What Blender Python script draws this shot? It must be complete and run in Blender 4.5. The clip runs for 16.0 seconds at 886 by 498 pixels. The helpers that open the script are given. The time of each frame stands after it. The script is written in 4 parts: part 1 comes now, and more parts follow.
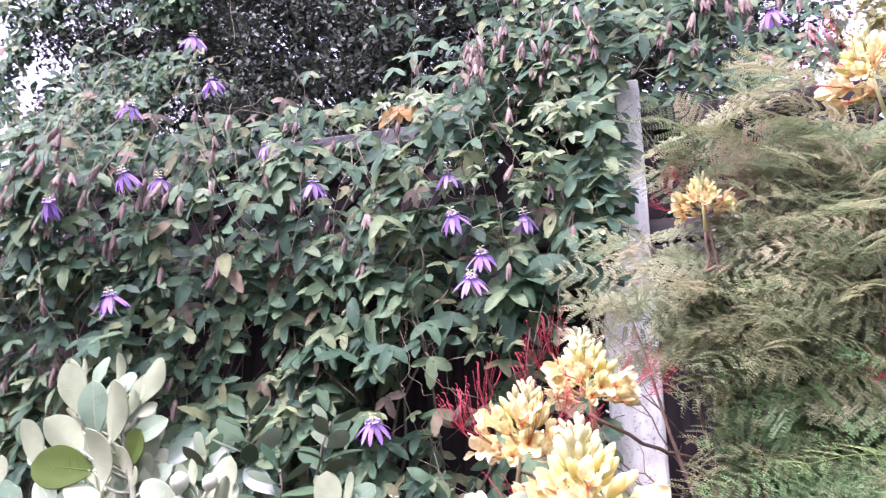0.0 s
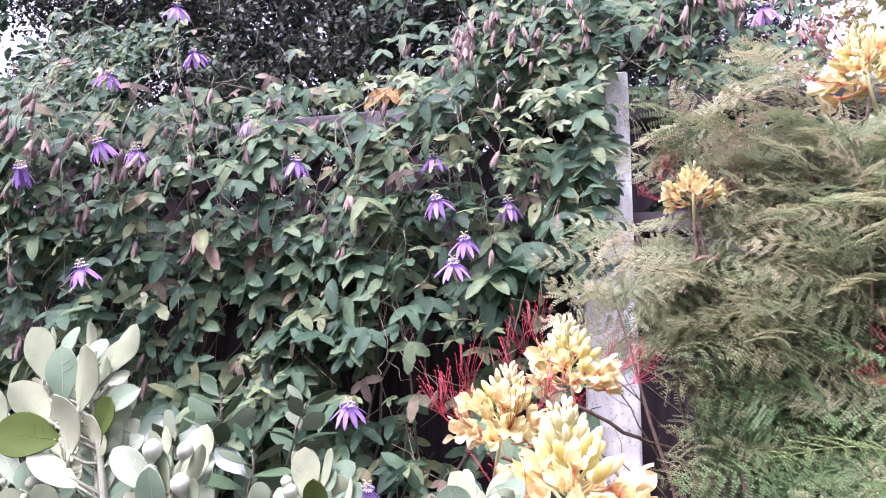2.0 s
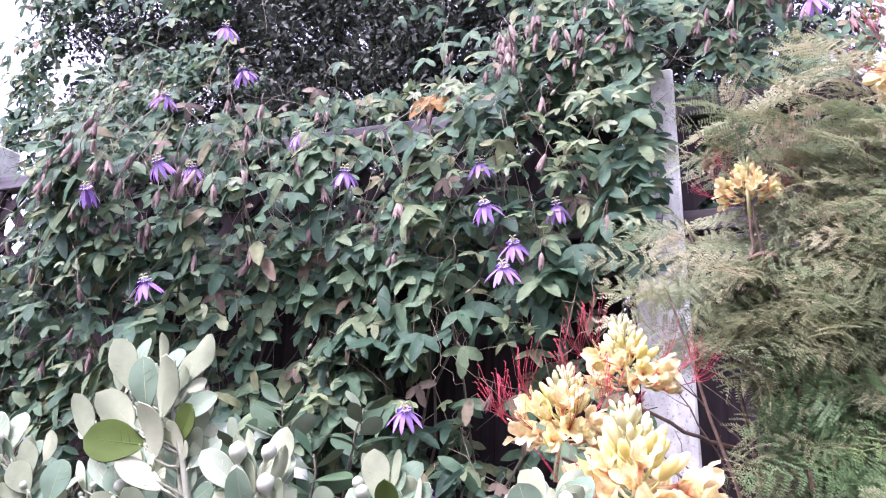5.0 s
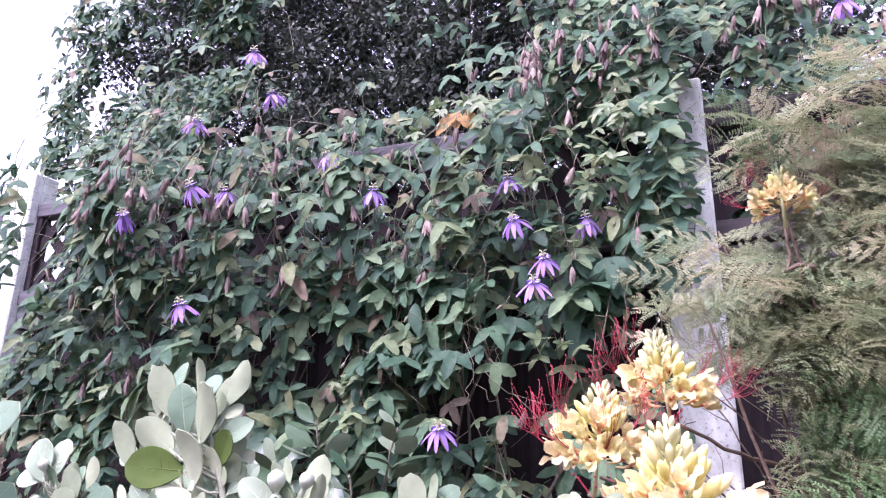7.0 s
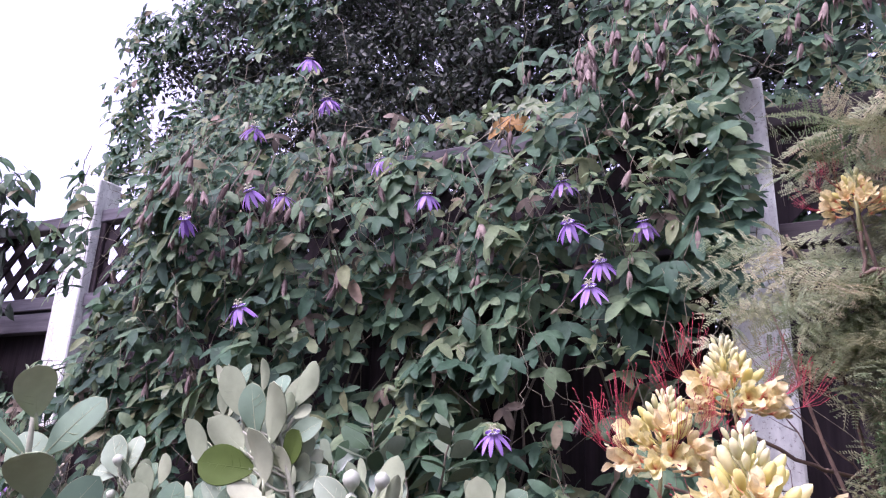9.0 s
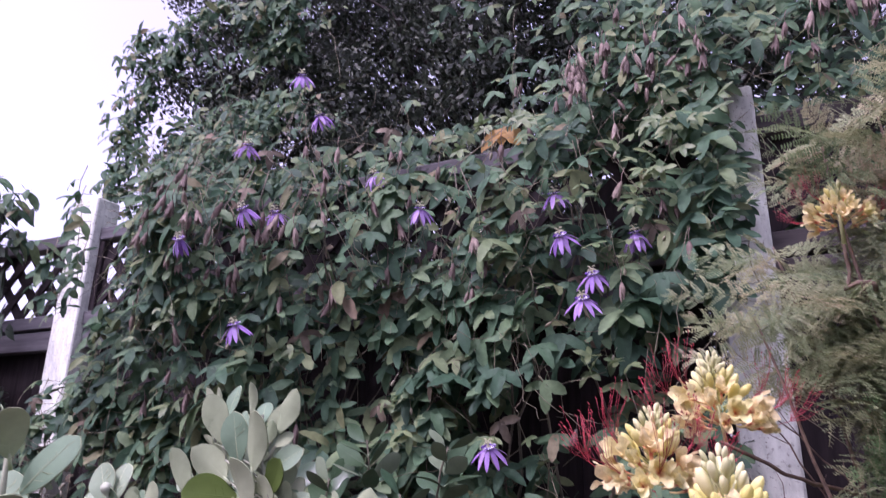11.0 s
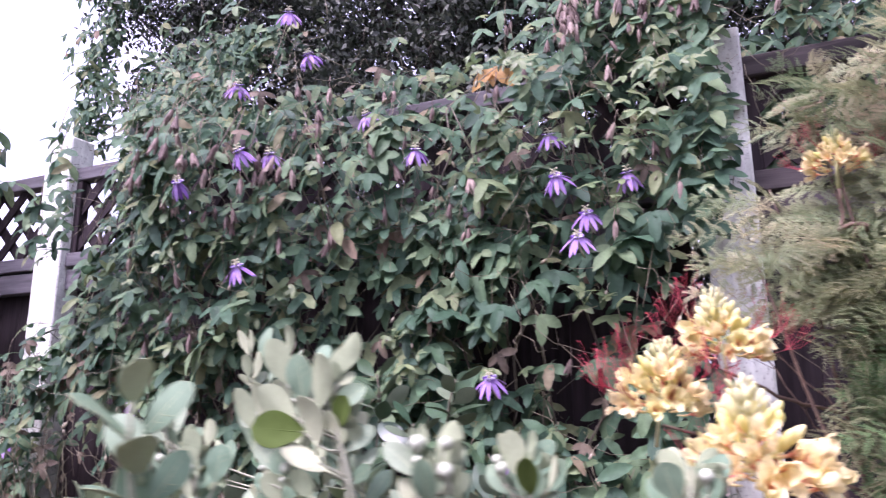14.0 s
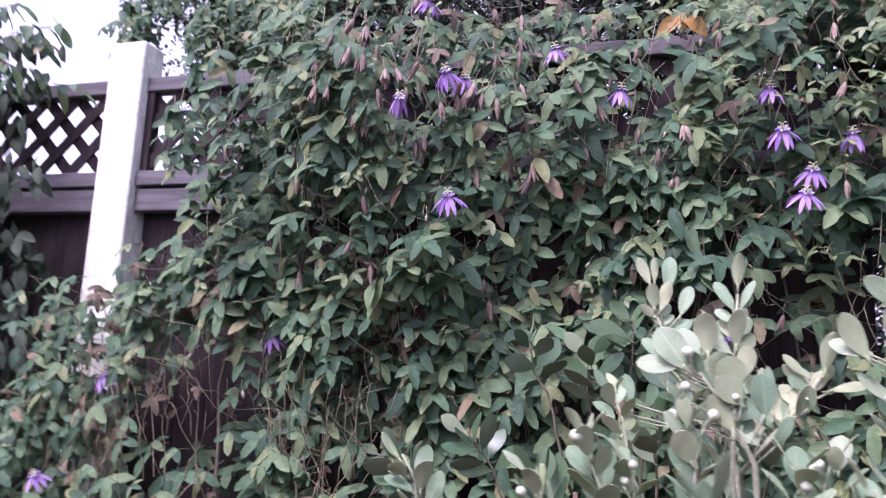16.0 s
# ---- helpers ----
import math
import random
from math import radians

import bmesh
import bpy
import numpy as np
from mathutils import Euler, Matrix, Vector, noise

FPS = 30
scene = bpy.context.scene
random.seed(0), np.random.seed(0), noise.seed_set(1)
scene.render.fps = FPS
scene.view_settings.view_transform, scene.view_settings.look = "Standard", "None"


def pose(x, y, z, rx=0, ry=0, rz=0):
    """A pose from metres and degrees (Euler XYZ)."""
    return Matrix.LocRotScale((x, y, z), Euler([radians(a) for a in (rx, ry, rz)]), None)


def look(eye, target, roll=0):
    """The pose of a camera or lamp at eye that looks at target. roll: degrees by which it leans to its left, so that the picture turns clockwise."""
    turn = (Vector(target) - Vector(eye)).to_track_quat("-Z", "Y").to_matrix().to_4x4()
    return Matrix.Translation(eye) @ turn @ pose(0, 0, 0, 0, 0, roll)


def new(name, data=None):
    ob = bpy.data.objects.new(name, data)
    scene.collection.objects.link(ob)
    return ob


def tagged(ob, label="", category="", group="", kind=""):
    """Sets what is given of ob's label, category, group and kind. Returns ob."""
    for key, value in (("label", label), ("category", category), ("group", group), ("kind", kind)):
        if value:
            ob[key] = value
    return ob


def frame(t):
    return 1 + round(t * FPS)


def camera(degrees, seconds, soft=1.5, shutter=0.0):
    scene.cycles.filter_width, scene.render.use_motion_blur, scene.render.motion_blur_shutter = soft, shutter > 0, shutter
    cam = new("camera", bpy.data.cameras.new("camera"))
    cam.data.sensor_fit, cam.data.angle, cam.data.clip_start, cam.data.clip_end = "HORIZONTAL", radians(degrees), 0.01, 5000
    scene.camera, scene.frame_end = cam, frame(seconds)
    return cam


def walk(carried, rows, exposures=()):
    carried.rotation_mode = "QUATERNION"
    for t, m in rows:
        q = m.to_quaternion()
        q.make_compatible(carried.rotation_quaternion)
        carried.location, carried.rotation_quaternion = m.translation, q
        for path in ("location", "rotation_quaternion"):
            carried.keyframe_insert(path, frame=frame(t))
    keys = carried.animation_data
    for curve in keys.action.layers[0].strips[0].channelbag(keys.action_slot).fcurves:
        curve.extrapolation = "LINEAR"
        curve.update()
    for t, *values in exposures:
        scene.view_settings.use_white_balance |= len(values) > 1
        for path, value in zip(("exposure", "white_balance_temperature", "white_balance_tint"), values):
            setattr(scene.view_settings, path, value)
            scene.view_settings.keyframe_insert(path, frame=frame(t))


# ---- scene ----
cam = camera(66.0, 16.0, soft=1.15, shutter=0.5)
PATH = [
    (0, (0.093, 0.099, 1.329), (-0.536, 1.918, 1.872), 1.0),
    (0.5, (0.091, 0.104, 1.328), (-0.48, 1.947, 1.855), 2.3),
    (1, (0.083, 0.11, 1.328), (-0.479, 1.955, 1.86), 3.3),
    (1.5, (0.079, 0.115, 1.323), (-0.479, 1.955, 1.874), 3.3),
    (2, (0.076, 0.116, 1.319), (-0.491, 1.962, 1.841), 2.7),
    (2.5, (0.075, 0.102, 1.314), (-0.458, 1.952, 1.856), 1.9),
    (3, (0.071, 0.097, 1.31), (-0.414, 1.95, 1.885), 2.2),
    (3.5, (0.07, 0.103, 1.31), (-0.417, 1.965, 1.854), 1.8),
    (3.7, (0.067, 0.106, 1.311), (-0.52, 1.954, 1.802), 2.1),
    (6, (0.071, 0.093, 1.32), (-0.647, 1.872, 1.886), 1.6),
    (6.5, (0.073, 0.093, 1.324), (-0.677, 1.859, 1.891), 1.0),
    (7, (0.067, 0.095, 1.322), (-0.695, 1.855, 1.888), 1.2),
    (7.5, (0.055, 0.091, 1.317), (-0.751, 1.847, 1.831), 1.6),
    (8, (0.052, 0.088, 1.318), (-0.804, 1.827, 1.811), 2.5),
    (8.5, (0.051, 0.092, 1.321), (-0.81, 1.813, 1.868), 2.1),
    (8.7, (0.049, 0.088, 1.32), (-0.828, 1.797, 1.878), 2.5),
    (10.8, (0.075, 0.088, 1.334), (-0.825, 1.761, 1.959), 1.4),
    (11, (0.074, 0.091, 1.336), (-0.815, 1.781, 1.929), 1.4),
    (11.5, (0.077, 0.105, 1.334), (-0.795, 1.822, 1.875), 1.6),
    (12, (0.086, 0.091, 1.324), (-0.768, 1.826, 1.835), 1.7),
    (12.5, (0.093, 0.081, 1.319), (-0.741, 1.826, 1.83), 1.9),
    (13, (0.102, 0.078, 1.321), (-0.712, 1.836, 1.819), 1.8),
    (13.5, (0.11, 0.077, 1.326), (-0.761, 1.827, 1.747), 0.8),
    (14, (0.022, 0.013, 1.34), (-0.788, 1.796, 1.744), -0.1),
    (14.5, (-0.133, -0.105, 1.342), (-0.918, 1.683, 1.775), -0.8),
    (15, (-0.269, -0.15, 1.317), (-1.162, 1.591, 1.731), 0.9),
    (15.5, (-0.438, -0.128, 1.292), (-1.236, 1.673, 1.637), -0.4),
    (16, (-0.644, -0.144, 1.287), (-1.206, 1.752, 1.587), 2.8),
]
EXPOSURES = [(0, 2.39, 5820, 50), (3.7, 2.37, 5770, 50), (7, 2.18, 5620, 52), (8.5, 1.8, 5670, 53), (11, 1.29, 5720, 54), (11.5, 1.67, 5720, 54), (12.5, 1.85, 5770, 54), (14, 1.97, 5770, 52), (14.5, 1.77, 5720, 52), (15, 1.7, 5770, 52), (15.5, 1.32, 5770, 51), (16, 1.79, 5770, 52)]
walk(cam, [(t, look(eye, target, roll)) for t, eye, target, roll in PATH], EXPOSURES)

# ---- light ----
SUN_ELEVATION, SUN_AZIMUTH = 58.0, 212.0
world = bpy.data.worlds.new("sky")
world.use_nodes = True
scene.world = world
wn = world.node_tree
sky = wn.nodes.new("ShaderNodeTexSky")
sky.sky_type = "NISHITA"
sky.sun_disc = False
sky.sun_elevation, sky.sun_rotation = radians(SUN_ELEVATION), radians(SUN_AZIMUTH)
sky.air_density, sky.dust_density, sky.ozone_density = 1.0, 4.0, 1.0
haze = wn.nodes.new("ShaderNodeHueSaturation")
haze.inputs["Saturation"].default_value = 0.35
wn.links.new(sky.outputs[0], haze.inputs["Color"])
wn.links.new(haze.outputs[0], wn.nodes["Background"].inputs["Color"])
wn.nodes["Background"].inputs["Strength"].default_value = 0.14

sun_data = bpy.data.lights.new("sun", "SUN")
sun_data.energy, sun_data.angle, sun_data.color = 1.25, radians(14), (1.0, 0.95, 0.88)
sun = new("sun", sun_data)
az, el = radians(SUN_AZIMUTH), radians(SUN_ELEVATION)
sun.matrix_world = look((3 * math.sin(az) * math.cos(el), 3 * math.cos(az) * math.cos(el), 3 * math.sin(el) + 2), (0, 0, 2))


# ---- materials ----
def material(name):
    m = bpy.data.materials.new(name)
    m.use_nodes = True
    return m, m.node_tree.nodes, m.node_tree.links, m.node_tree.nodes["Principled BSDF"]


def ramp(nodes, links, fac, stops):
    r = nodes.new("ShaderNodeValToRGB")
    e = r.color_ramp.elements
    while len(e) < len(stops):
        e.new(0.5)
    for el_, (p, c) in zip(e, stops):
        el_.position, el_.color = p, (*c, 1)
    links.new(fac, r.inputs[0])
    return r.outputs[0]


def noise_tex(nodes, links, scale, detail=3.0, rough=0.55, stretch=None):
    co = nodes.new("ShaderNodeTexCoord")
    n = nodes.new("ShaderNodeTexNoise")
    n.inputs["Scale"].default_value, n.inputs["Detail"].default_value, n.inputs["Roughness"].default_value = scale, detail, rough
    src = co.outputs["Object"]
    if stretch:
        mp = nodes.new("ShaderNodeMapping")
        mp.inputs["Scale"].default_value = stretch
        links.new(src, mp.inputs[0])
        src = mp.outputs[0]
    links.new(src, n.inputs["Vector"])
    return n.outputs["Fac"]


def mixed(nodes, links, kind, fac, a, b):
    m = nodes.new("ShaderNodeMix")
    m.data_type, m.blend_type = "RGBA", kind
    for sock, v in ((m.inputs[0], fac), (m.inputs[6], a), (m.inputs[7], b)):
        if isinstance(v, (int, float)):
            sock.default_value = v
        elif isinstance(v, tuple):
            sock.default_value = (*v, 1)
        else:
            links.new(v, sock)
    return m.outputs[2]


def bumped(nodes, links, bsdf, fac, strength, distance):
    b = nodes.new("ShaderNodeBump")
    b.inputs["Strength"].default_value, b.inputs["Distance"].default_value = strength, distance
    links.new(fac, b.inputs["Height"])
    links.new(b.outputs[0], bsdf.inputs["Normal"])


def foliage(name, stops, rough=0.5, through_light=0.3, joined=True, speck=0.25, scale=60.0, spec=0.4):
    """Leaf colour varied leaf by leaf, mottled, with some light shining through."""
    m, nd, ln, bsdf = material(name)
    if joined:
        rnd = nd.new("ShaderNodeNewGeometry").outputs["Random Per Island"]
    else:
        rnd = nd.new("ShaderNodeObjectInfo").outputs["Random"]
    col = ramp(nd, ln, rnd, stops)
    fine = noise_tex(nd, ln, scale, 4)
    shade = ramp(nd, ln, fine, [(0.3, (1 - speck,) * 3), (0.7, (1 + speck * 0.6,) * 3)])
    col = mixed(nd, ln, "MULTIPLY", 1.0, col, shade)
    ln.new(col, bsdf.inputs["Base Color"])
    bsdf.inputs["Roughness"].default_value = rough
    bsdf.inputs["Specular IOR Level"].default_value = spec
    bumped(nd, ln, bsdf, fine, 0.25, 0.002)
    if through_light:
        tr = nd.new("ShaderNodeBsdfTranslucent")
        ln.new(col, tr.inputs["Color"])
        mx = nd.new("ShaderNodeMixShader")
        mx.inputs[0].default_value = through_light
        ln.new(bsdf.outputs[0], mx.inputs[1])
        ln.new(tr.outputs[0], mx.inputs[2])
        ln.new(mx.outputs[0], nd["Material Output"].inputs[0])
    return m


def surface(name, a, b, scale, rough=0.7, bump=0.3, stretch=None, distance=0.004, detail=6.0, c=None):
    m, nd, ln, bsdf = material(name)
    f = noise_tex(nd, ln, scale, detail, 0.6, stretch)
    stops = [(0.3, a), (0.7, b)] if c is None else [(0.3, a), (0.6, b), (0.72, c)]
    col = ramp(nd, ln, f, stops)
    big = ramp(nd, ln, noise_tex(nd, ln, scale * 0.13, 3), [(0.3, (0.75,) * 3), (0.7, (1.1,) * 3)])
    ln.new(mixed(nd, ln, "MULTIPLY", 1.0, col, big), bsdf.inputs["Base Color"])
    bsdf.inputs["Roughness"].default_value = rough
    if bump:
        bumped(nd, ln, bsdf, f, bump, distance)
    return m


VINE_GREENS = [(0.0, (0.034, 0.072, 0.043)), (0.3, (0.056, 0.12, 0.066)), (0.6, (0.092, 0.173, 0.088)),
               (0.88, (0.146, 0.218, 0.105)), (0.975, (0.195, 0.225, 0.1)), (1.0, (0.21, 0.15, 0.105))]
M_vine = foliage("vine leaf", VINE_GREENS, 0.58, 0.3, joined=False, spec=0.17)
M_vine_joined = foliage("vine leaf mass", VINE_GREENS, 0.58, 0.3, spec=0.17)
M_withered = foliage("withered leaf", [(0, (0.08, 0.065, 0.04)), (1, (0.19, 0.155, 0.1))], 0.7, 0.2)
M_young = foliage("young vine leaf", [(0, (0.12, 0.19, 0.08)), (1, (0.19, 0.25, 0.11))], 0.5, 0.35)
# shade at the left end is put into this darker leaf green
M_climber_shaded = foliage("shaded climber leaf", [(0, (0.02, 0.036, 0.022)), (1, (0.045, 0.07, 0.04))], 0.6, 0.25, spec=0.15)
M_tree = foliage("tree leaf", [(0, (0.02, 0.03, 0.02)), (0.6, (0.04, 0.056, 0.036)), (1, (0.085, 0.105, 0.065))], 0.6, 0.2)
M_far = foliage("far tree leaf", [(0, (0.16, 0.19, 0.07)), (1, (0.4, 0.38, 0.16))], 0.6, 0.35)
M_feather = foliage("feathery leaf", [(0, (0.15, 0.225, 0.1)), (0.35, (0.23, 0.29, 0.14)), (0.65, (0.32, 0.34, 0.18)), (0.9, (0.4, 0.385, 0.22)), (1, (0.41, 0.33, 0.21))], 0.55, 0.45, joined=False, speck=0.15)
M_feather_mass, nd, ln, bsdf = material("feathery leaf mass")
patch = ramp(nd, ln, noise_tex(nd, ln, 14, 3, 0.6), [(0.3, (0.16, 0.24, 0.11)), (0.46, (0.25, 0.305, 0.15)), (0.6, (0.36, 0.37, 0.195)), (0.75, (0.44, 0.37, 0.23))])
grain = ramp(nd, ln, nd.new("ShaderNodeNewGeometry").outputs["Random Per Island"], [(0, (0.72,) * 3), (1, (1.18,) * 3)])
col = mixed(nd, ln, "MULTIPLY", 1.0, patch, grain)
ln.new(col, bsdf.inputs["Base Color"])
bsdf.inputs["Roughness"].default_value = 0.55
tr = nd.new("ShaderNodeBsdfTranslucent")
ln.new(col, tr.inputs["Color"])
mx = nd.new("ShaderNodeMixShader")
mx.inputs[0].default_value = 0.45
ln.new(bsdf.outputs[0], mx.inputs[1])
ln.new(tr.outputs[0], mx.inputs[2])
ln.new(mx.outputs[0], nd["Material Output"].inputs[0])
M_feather_young = foliage("young feathery leaf", [(0, (0.15, 0.27, 0.11)), (1, (0.27, 0.39, 0.14))], 0.55, 0.35, joined=False, speck=0.12)
M_sil_top = foliage("shrub leaf upper face", [(0, (0.135, 0.23, 0.135)), (0.5, (0.19, 0.295, 0.175)), (0.94, (0.29, 0.37, 0.24)), (1, (0.15, 0.21, 0.06))], 0.65, 0.2, joined=False, speck=0.12, spec=0.3)
M_sil_under = foliage("shrub leaf downy underside", [(0, (0.28, 0.35, 0.205)), (0.6, (0.39, 0.455, 0.275)), (1, (0.53, 0.59, 0.375))], 0.85, 0.22, joined=False, speck=0.1, scale=90, spec=0.15)
M_green_leaf = foliage("green shrub leaf", [(0, (0.07, 0.115, 0.022)), (1, (0.1, 0.15, 0.035))], 0.65, 0.12, joined=False, speck=0.12, spec=0.12)
M_dark_top = foliage("broad leaf upper face", [(0, (0.035, 0.08, 0.04)), (1, (0.07, 0.13, 0.06))], 0.35, 0.12, joined=False, speck=0.12)
M_dark_under = foliage("broad leaf underside", [(0, (0.11, 0.16, 0.09)), (1, (0.16, 0.21, 0.12))], 0.7, 0.1, joined=False, speck=0.1)
M_down = surface("downy bud", (0.37, 0.43, 0.3), (0.52, 0.57, 0.41), 150, 0.9, 0.2, distance=0.001)
M_twig_pale = surface("pale downy twig", (0.2, 0.22, 0.14), (0.34, 0.37, 0.25), 120, 0.85, 0.4, distance=0.001)
M_stem = surface("vine stem", (0.06, 0.05, 0.035), (0.14, 0.13, 0.075), 70, 0.7, 0.4, distance=0.001)
M_tendril = surface("straw-coloured tendril", (0.09, 0.085, 0.045), (0.22, 0.2, 0.12), 70, 0.7, 0)
M_stem_brown = surface("brown woody stem", (0.08, 0.05, 0.035), (0.2, 0.14, 0.09), 90, 0.8, 0.5, distance=0.002)
M_bark = surface("dark bark", (0.02, 0.016, 0.013), (0.06, 0.05, 0.04), 25, 0.9, 0.7, (1, 1, 0.2))
M_white = surface("worn white paint", (0.52, 0.56, 0.47), (0.75, 0.79, 0.68), 60, 0.65, 0.4, (1, 1, 0.35), 0.0015, c=(0.8, 0.84, 0.74))
nd, ln = M_white.node_tree.nodes, M_white.node_tree.links
bsdf = nd["Principled BSDF"]
paint = bsdf.inputs["Base Color"].links[0].from_socket
speck_ = ramp(nd, ln, noise_tex(nd, ln, 130, 5, 0.7), [(0.34, (0.42, 0.4, 0.36)), (0.43, (1, 1, 1))])
ln.new(mixed(nd, ln, "MULTIPLY", 1.0, paint, speck_), bsdf.inputs["Base Color"])
M_fence = surface("dark stained timber", (0.016, 0.012, 0.013), (0.042, 0.033, 0.033), 40, 0.75, 0.5, (1, 1, 0.08), 0.003)
M_fence.node_tree.nodes["Principled BSDF"].inputs["Specular IOR Level"].default_value = 0.12
M_rail = surface("weathered grey rail", (0.045, 0.042, 0.045), (0.13, 0.125, 0.13), 45, 0.8, 0.5, (0.08, 1, 1), 0.003)
M_rail_dark = surface("worn dark rail", (0.014, 0.011, 0.01), (0.06, 0.05, 0.046), 45, 0.8, 0.5, (0.08, 1, 1), 0.003, c=(0.14, 0.11, 0.1))
M_render = surface("unseen grey wall", (0.2, 0.195, 0.18), (0.32, 0.31, 0.29), 9, 0.9, 0.4, None, 0.006)
M_soil = surface("soil and leaf litter", (0.03, 0.022, 0.015), (0.1, 0.08, 0.05), 18, 0.95, 0.8, None, 0.03)
M_orange = foliage("dead orange leaf", [(0, (0.36, 0.2, 0.05)), (1, (0.42, 0.25, 0.07))], 0.6, 0.4, joined=False)
M_petal = foliage("violet petal", [(0, (0.29, 0.155, 0.46)), (1, (0.47, 0.32, 0.62))], 0.6, 0.35, joined=False, speck=0.15)
M_corona = foliage("violet and white corona", [(0, (0.12, 0.05, 0.3)), (0.55, (0.2, 0.08, 0.42)), (0.7, (0.75, 0.7, 0.85)), (1, (0.8, 0.78, 0.85))], 0.6, 0.2)
M_column = surface("pale green flower column", (0.35, 0.38, 0.2), (0.6, 0.6, 0.4), 200, 0.6, 0)
M_pod = foliage("faded bloom", [(0, (0.11, 0.08, 0.065)), (0.5, (0.19, 0.14, 0.112)), (1, (0.31, 0.25, 0.195))], 0.7, 0.25, joined=False, speck=0.35, scale=120)
M_scrap = foliage("pale bud", [(0, (0.2, 0.18, 0.11)), (0.5, (0.3, 0.28, 0.18)), (1, (0.46, 0.42, 0.31))], 0.65, 0.25, joined=False, speck=0.3, scale=150)
M_ybud = foliage("yellow flower bud", [(0, (0.7, 0.65, 0.2)), (0.6, (0.77, 0.74, 0.3)), (1, (0.82, 0.79, 0.42))], 0.5, 0.3, joined=False, speck=0.1)
M_gbud = foliage("green flower bud", [(0, (0.52, 0.54, 0.25)), (1, (0.74, 0.73, 0.4))], 0.5, 0.15, joined=False, speck=0.15)
M_ypetal, nd, ln, bsdf = material("yellow petal with orange throat")
co = nd.new("ShaderNodeTexCoord")
le = nd.new("ShaderNodeVectorMath")
le.operation = "LENGTH"
ln.new(co.outputs["Object"], le.inputs[0])
sc_ = nd.new("ShaderNodeMath")
sc_.operation = "MULTIPLY"
sc_.inputs[1].default_value = 30.0
ln.new(le.outputs["Value"], sc_.inputs[0])
throat = ramp(nd, ln, sc_.outputs[0], [(0.03, (0.62, 0.14, 0.07)), (0.13, (0.83, 0.53, 0.3)), (0.3, (0.85, 0.74, 0.4)), (1.0, (0.86, 0.82, 0.51))])
tone = ramp(nd, ln, nd.new("ShaderNodeObjectInfo").outputs["Random"], [(0, (1.0, 0.91, 0.84)), (0.4, (1, 0.97, 0.9)), (1, (0.96, 1, 0.8))])
vein = ramp(nd, ln, noise_tex(nd, ln, 300, 3), [(0.35, (0.85,) * 3), (0.65, (1.05,) * 3)])
ln.new(mixed(nd, ln, "MULTIPLY", 1.0, mixed(nd, ln, "MULTIPLY", 1.0, throat, tone), vein), bsdf.inputs["Base Color"])
bsdf.inputs["Roughness"].default_value = 0.55
petal_tone = bsdf.inputs["Base Color"].links[0].from_socket
tr = nd.new("ShaderNodeBsdfTranslucent")
ln.new(petal_tone, tr.inputs["Color"])
mx = nd.new("ShaderNodeMixShader")
mx.inputs[0].default_value = 0.42
ln.new(bsdf.outputs[0], mx.inputs[1])
ln.new(tr.outputs[0], mx.inputs[2])
ln.new(mx.outputs[0], nd["Material Output"].inputs[0])
M_red = surface("red stamen", (0.3, 0.015, 0.035), (0.5, 0.06, 0.07), 80, 0.5, 0)


# ---- building helpers ----
class Build:
    """Gathers points and faces for one mesh."""

    def __init__(self):
        self.v, self.f, self.m, self.n = [], [], [], 0

    def add(self, v, f, mat=0):
        self.v.append(np.asarray(v, float))
        self.f += [tuple(i + self.n for i in q) for q in f]
        self.m += [mat] * len(f)
        self.n += len(v)

    def add_many(self, v, f, mats4):
        """The same piece many times, at each of the 4 x 4 poses."""
        v = np.asarray(v, float)
        k, c = len(v), len(mats4)
        out = np.einsum("nij,kj->nki", mats4[:, :3, :3], v) + mats4[:, None, :3, 3]
        self.v.append(out.reshape(-1, 3))
        for i in range(c):
            o = self.n + i * k
            self.f += [tuple(j + o for j in q) for q in f]
        self.m += [0] * (len(f) * c)
        self.n += k * c

    def mesh(self, name, *mats, smooth=True):
        me = bpy.data.meshes.new(name)
        me.from_pydata(np.concatenate(self.v).tolist(), [], self.f)
        for m in mats:
            me.materials.append(m)
        if len(mats) > 1:
            me.polygons.foreach_set("material_index", self.m)
        me.polygons.foreach_set("use_smooth", [smooth] * len(me.polygons))
        me.update()
        return me


def empty(name, at, label="", category="", group="", kind=""):
    ob = new(name)
    ob.location = at
    ob.empty_display_size = 0.05
    return tagged(ob, label, category, group, kind)


def part(name, me, parent, m=None, label="", kind=""):
    """One mesh object under a thing or a part, m: its pose in the world."""
    ob = new(name, me)
    ob.parent = parent
    up = parent
    base = Matrix.Identity(4)
    while up:
        base = up.matrix_basis @ base
        up = up.parent
    ob.matrix_basis = base.inverted() @ (m if m is not None else Matrix.Identity(4))
    return tagged(ob, label, kind=kind)


def unit(v):
    v = np.asarray(v, float)
    return v / (np.linalg.norm(v) + 1e-12)


def axes(p, along, facing, s=1.0):
    """A 4 x 4 pose: local y runs along, local z faces as nearly as it can."""
    y = unit(along)
    z = np.asarray(facing, float)
    z = unit(z - y * np.dot(z, y))
    x = np.cross(y, z)
    m = np.eye(4)
    m[:3, 0], m[:3, 1], m[:3, 2], m[:3, 3] = x * s, y * s, z * s, p
    return m


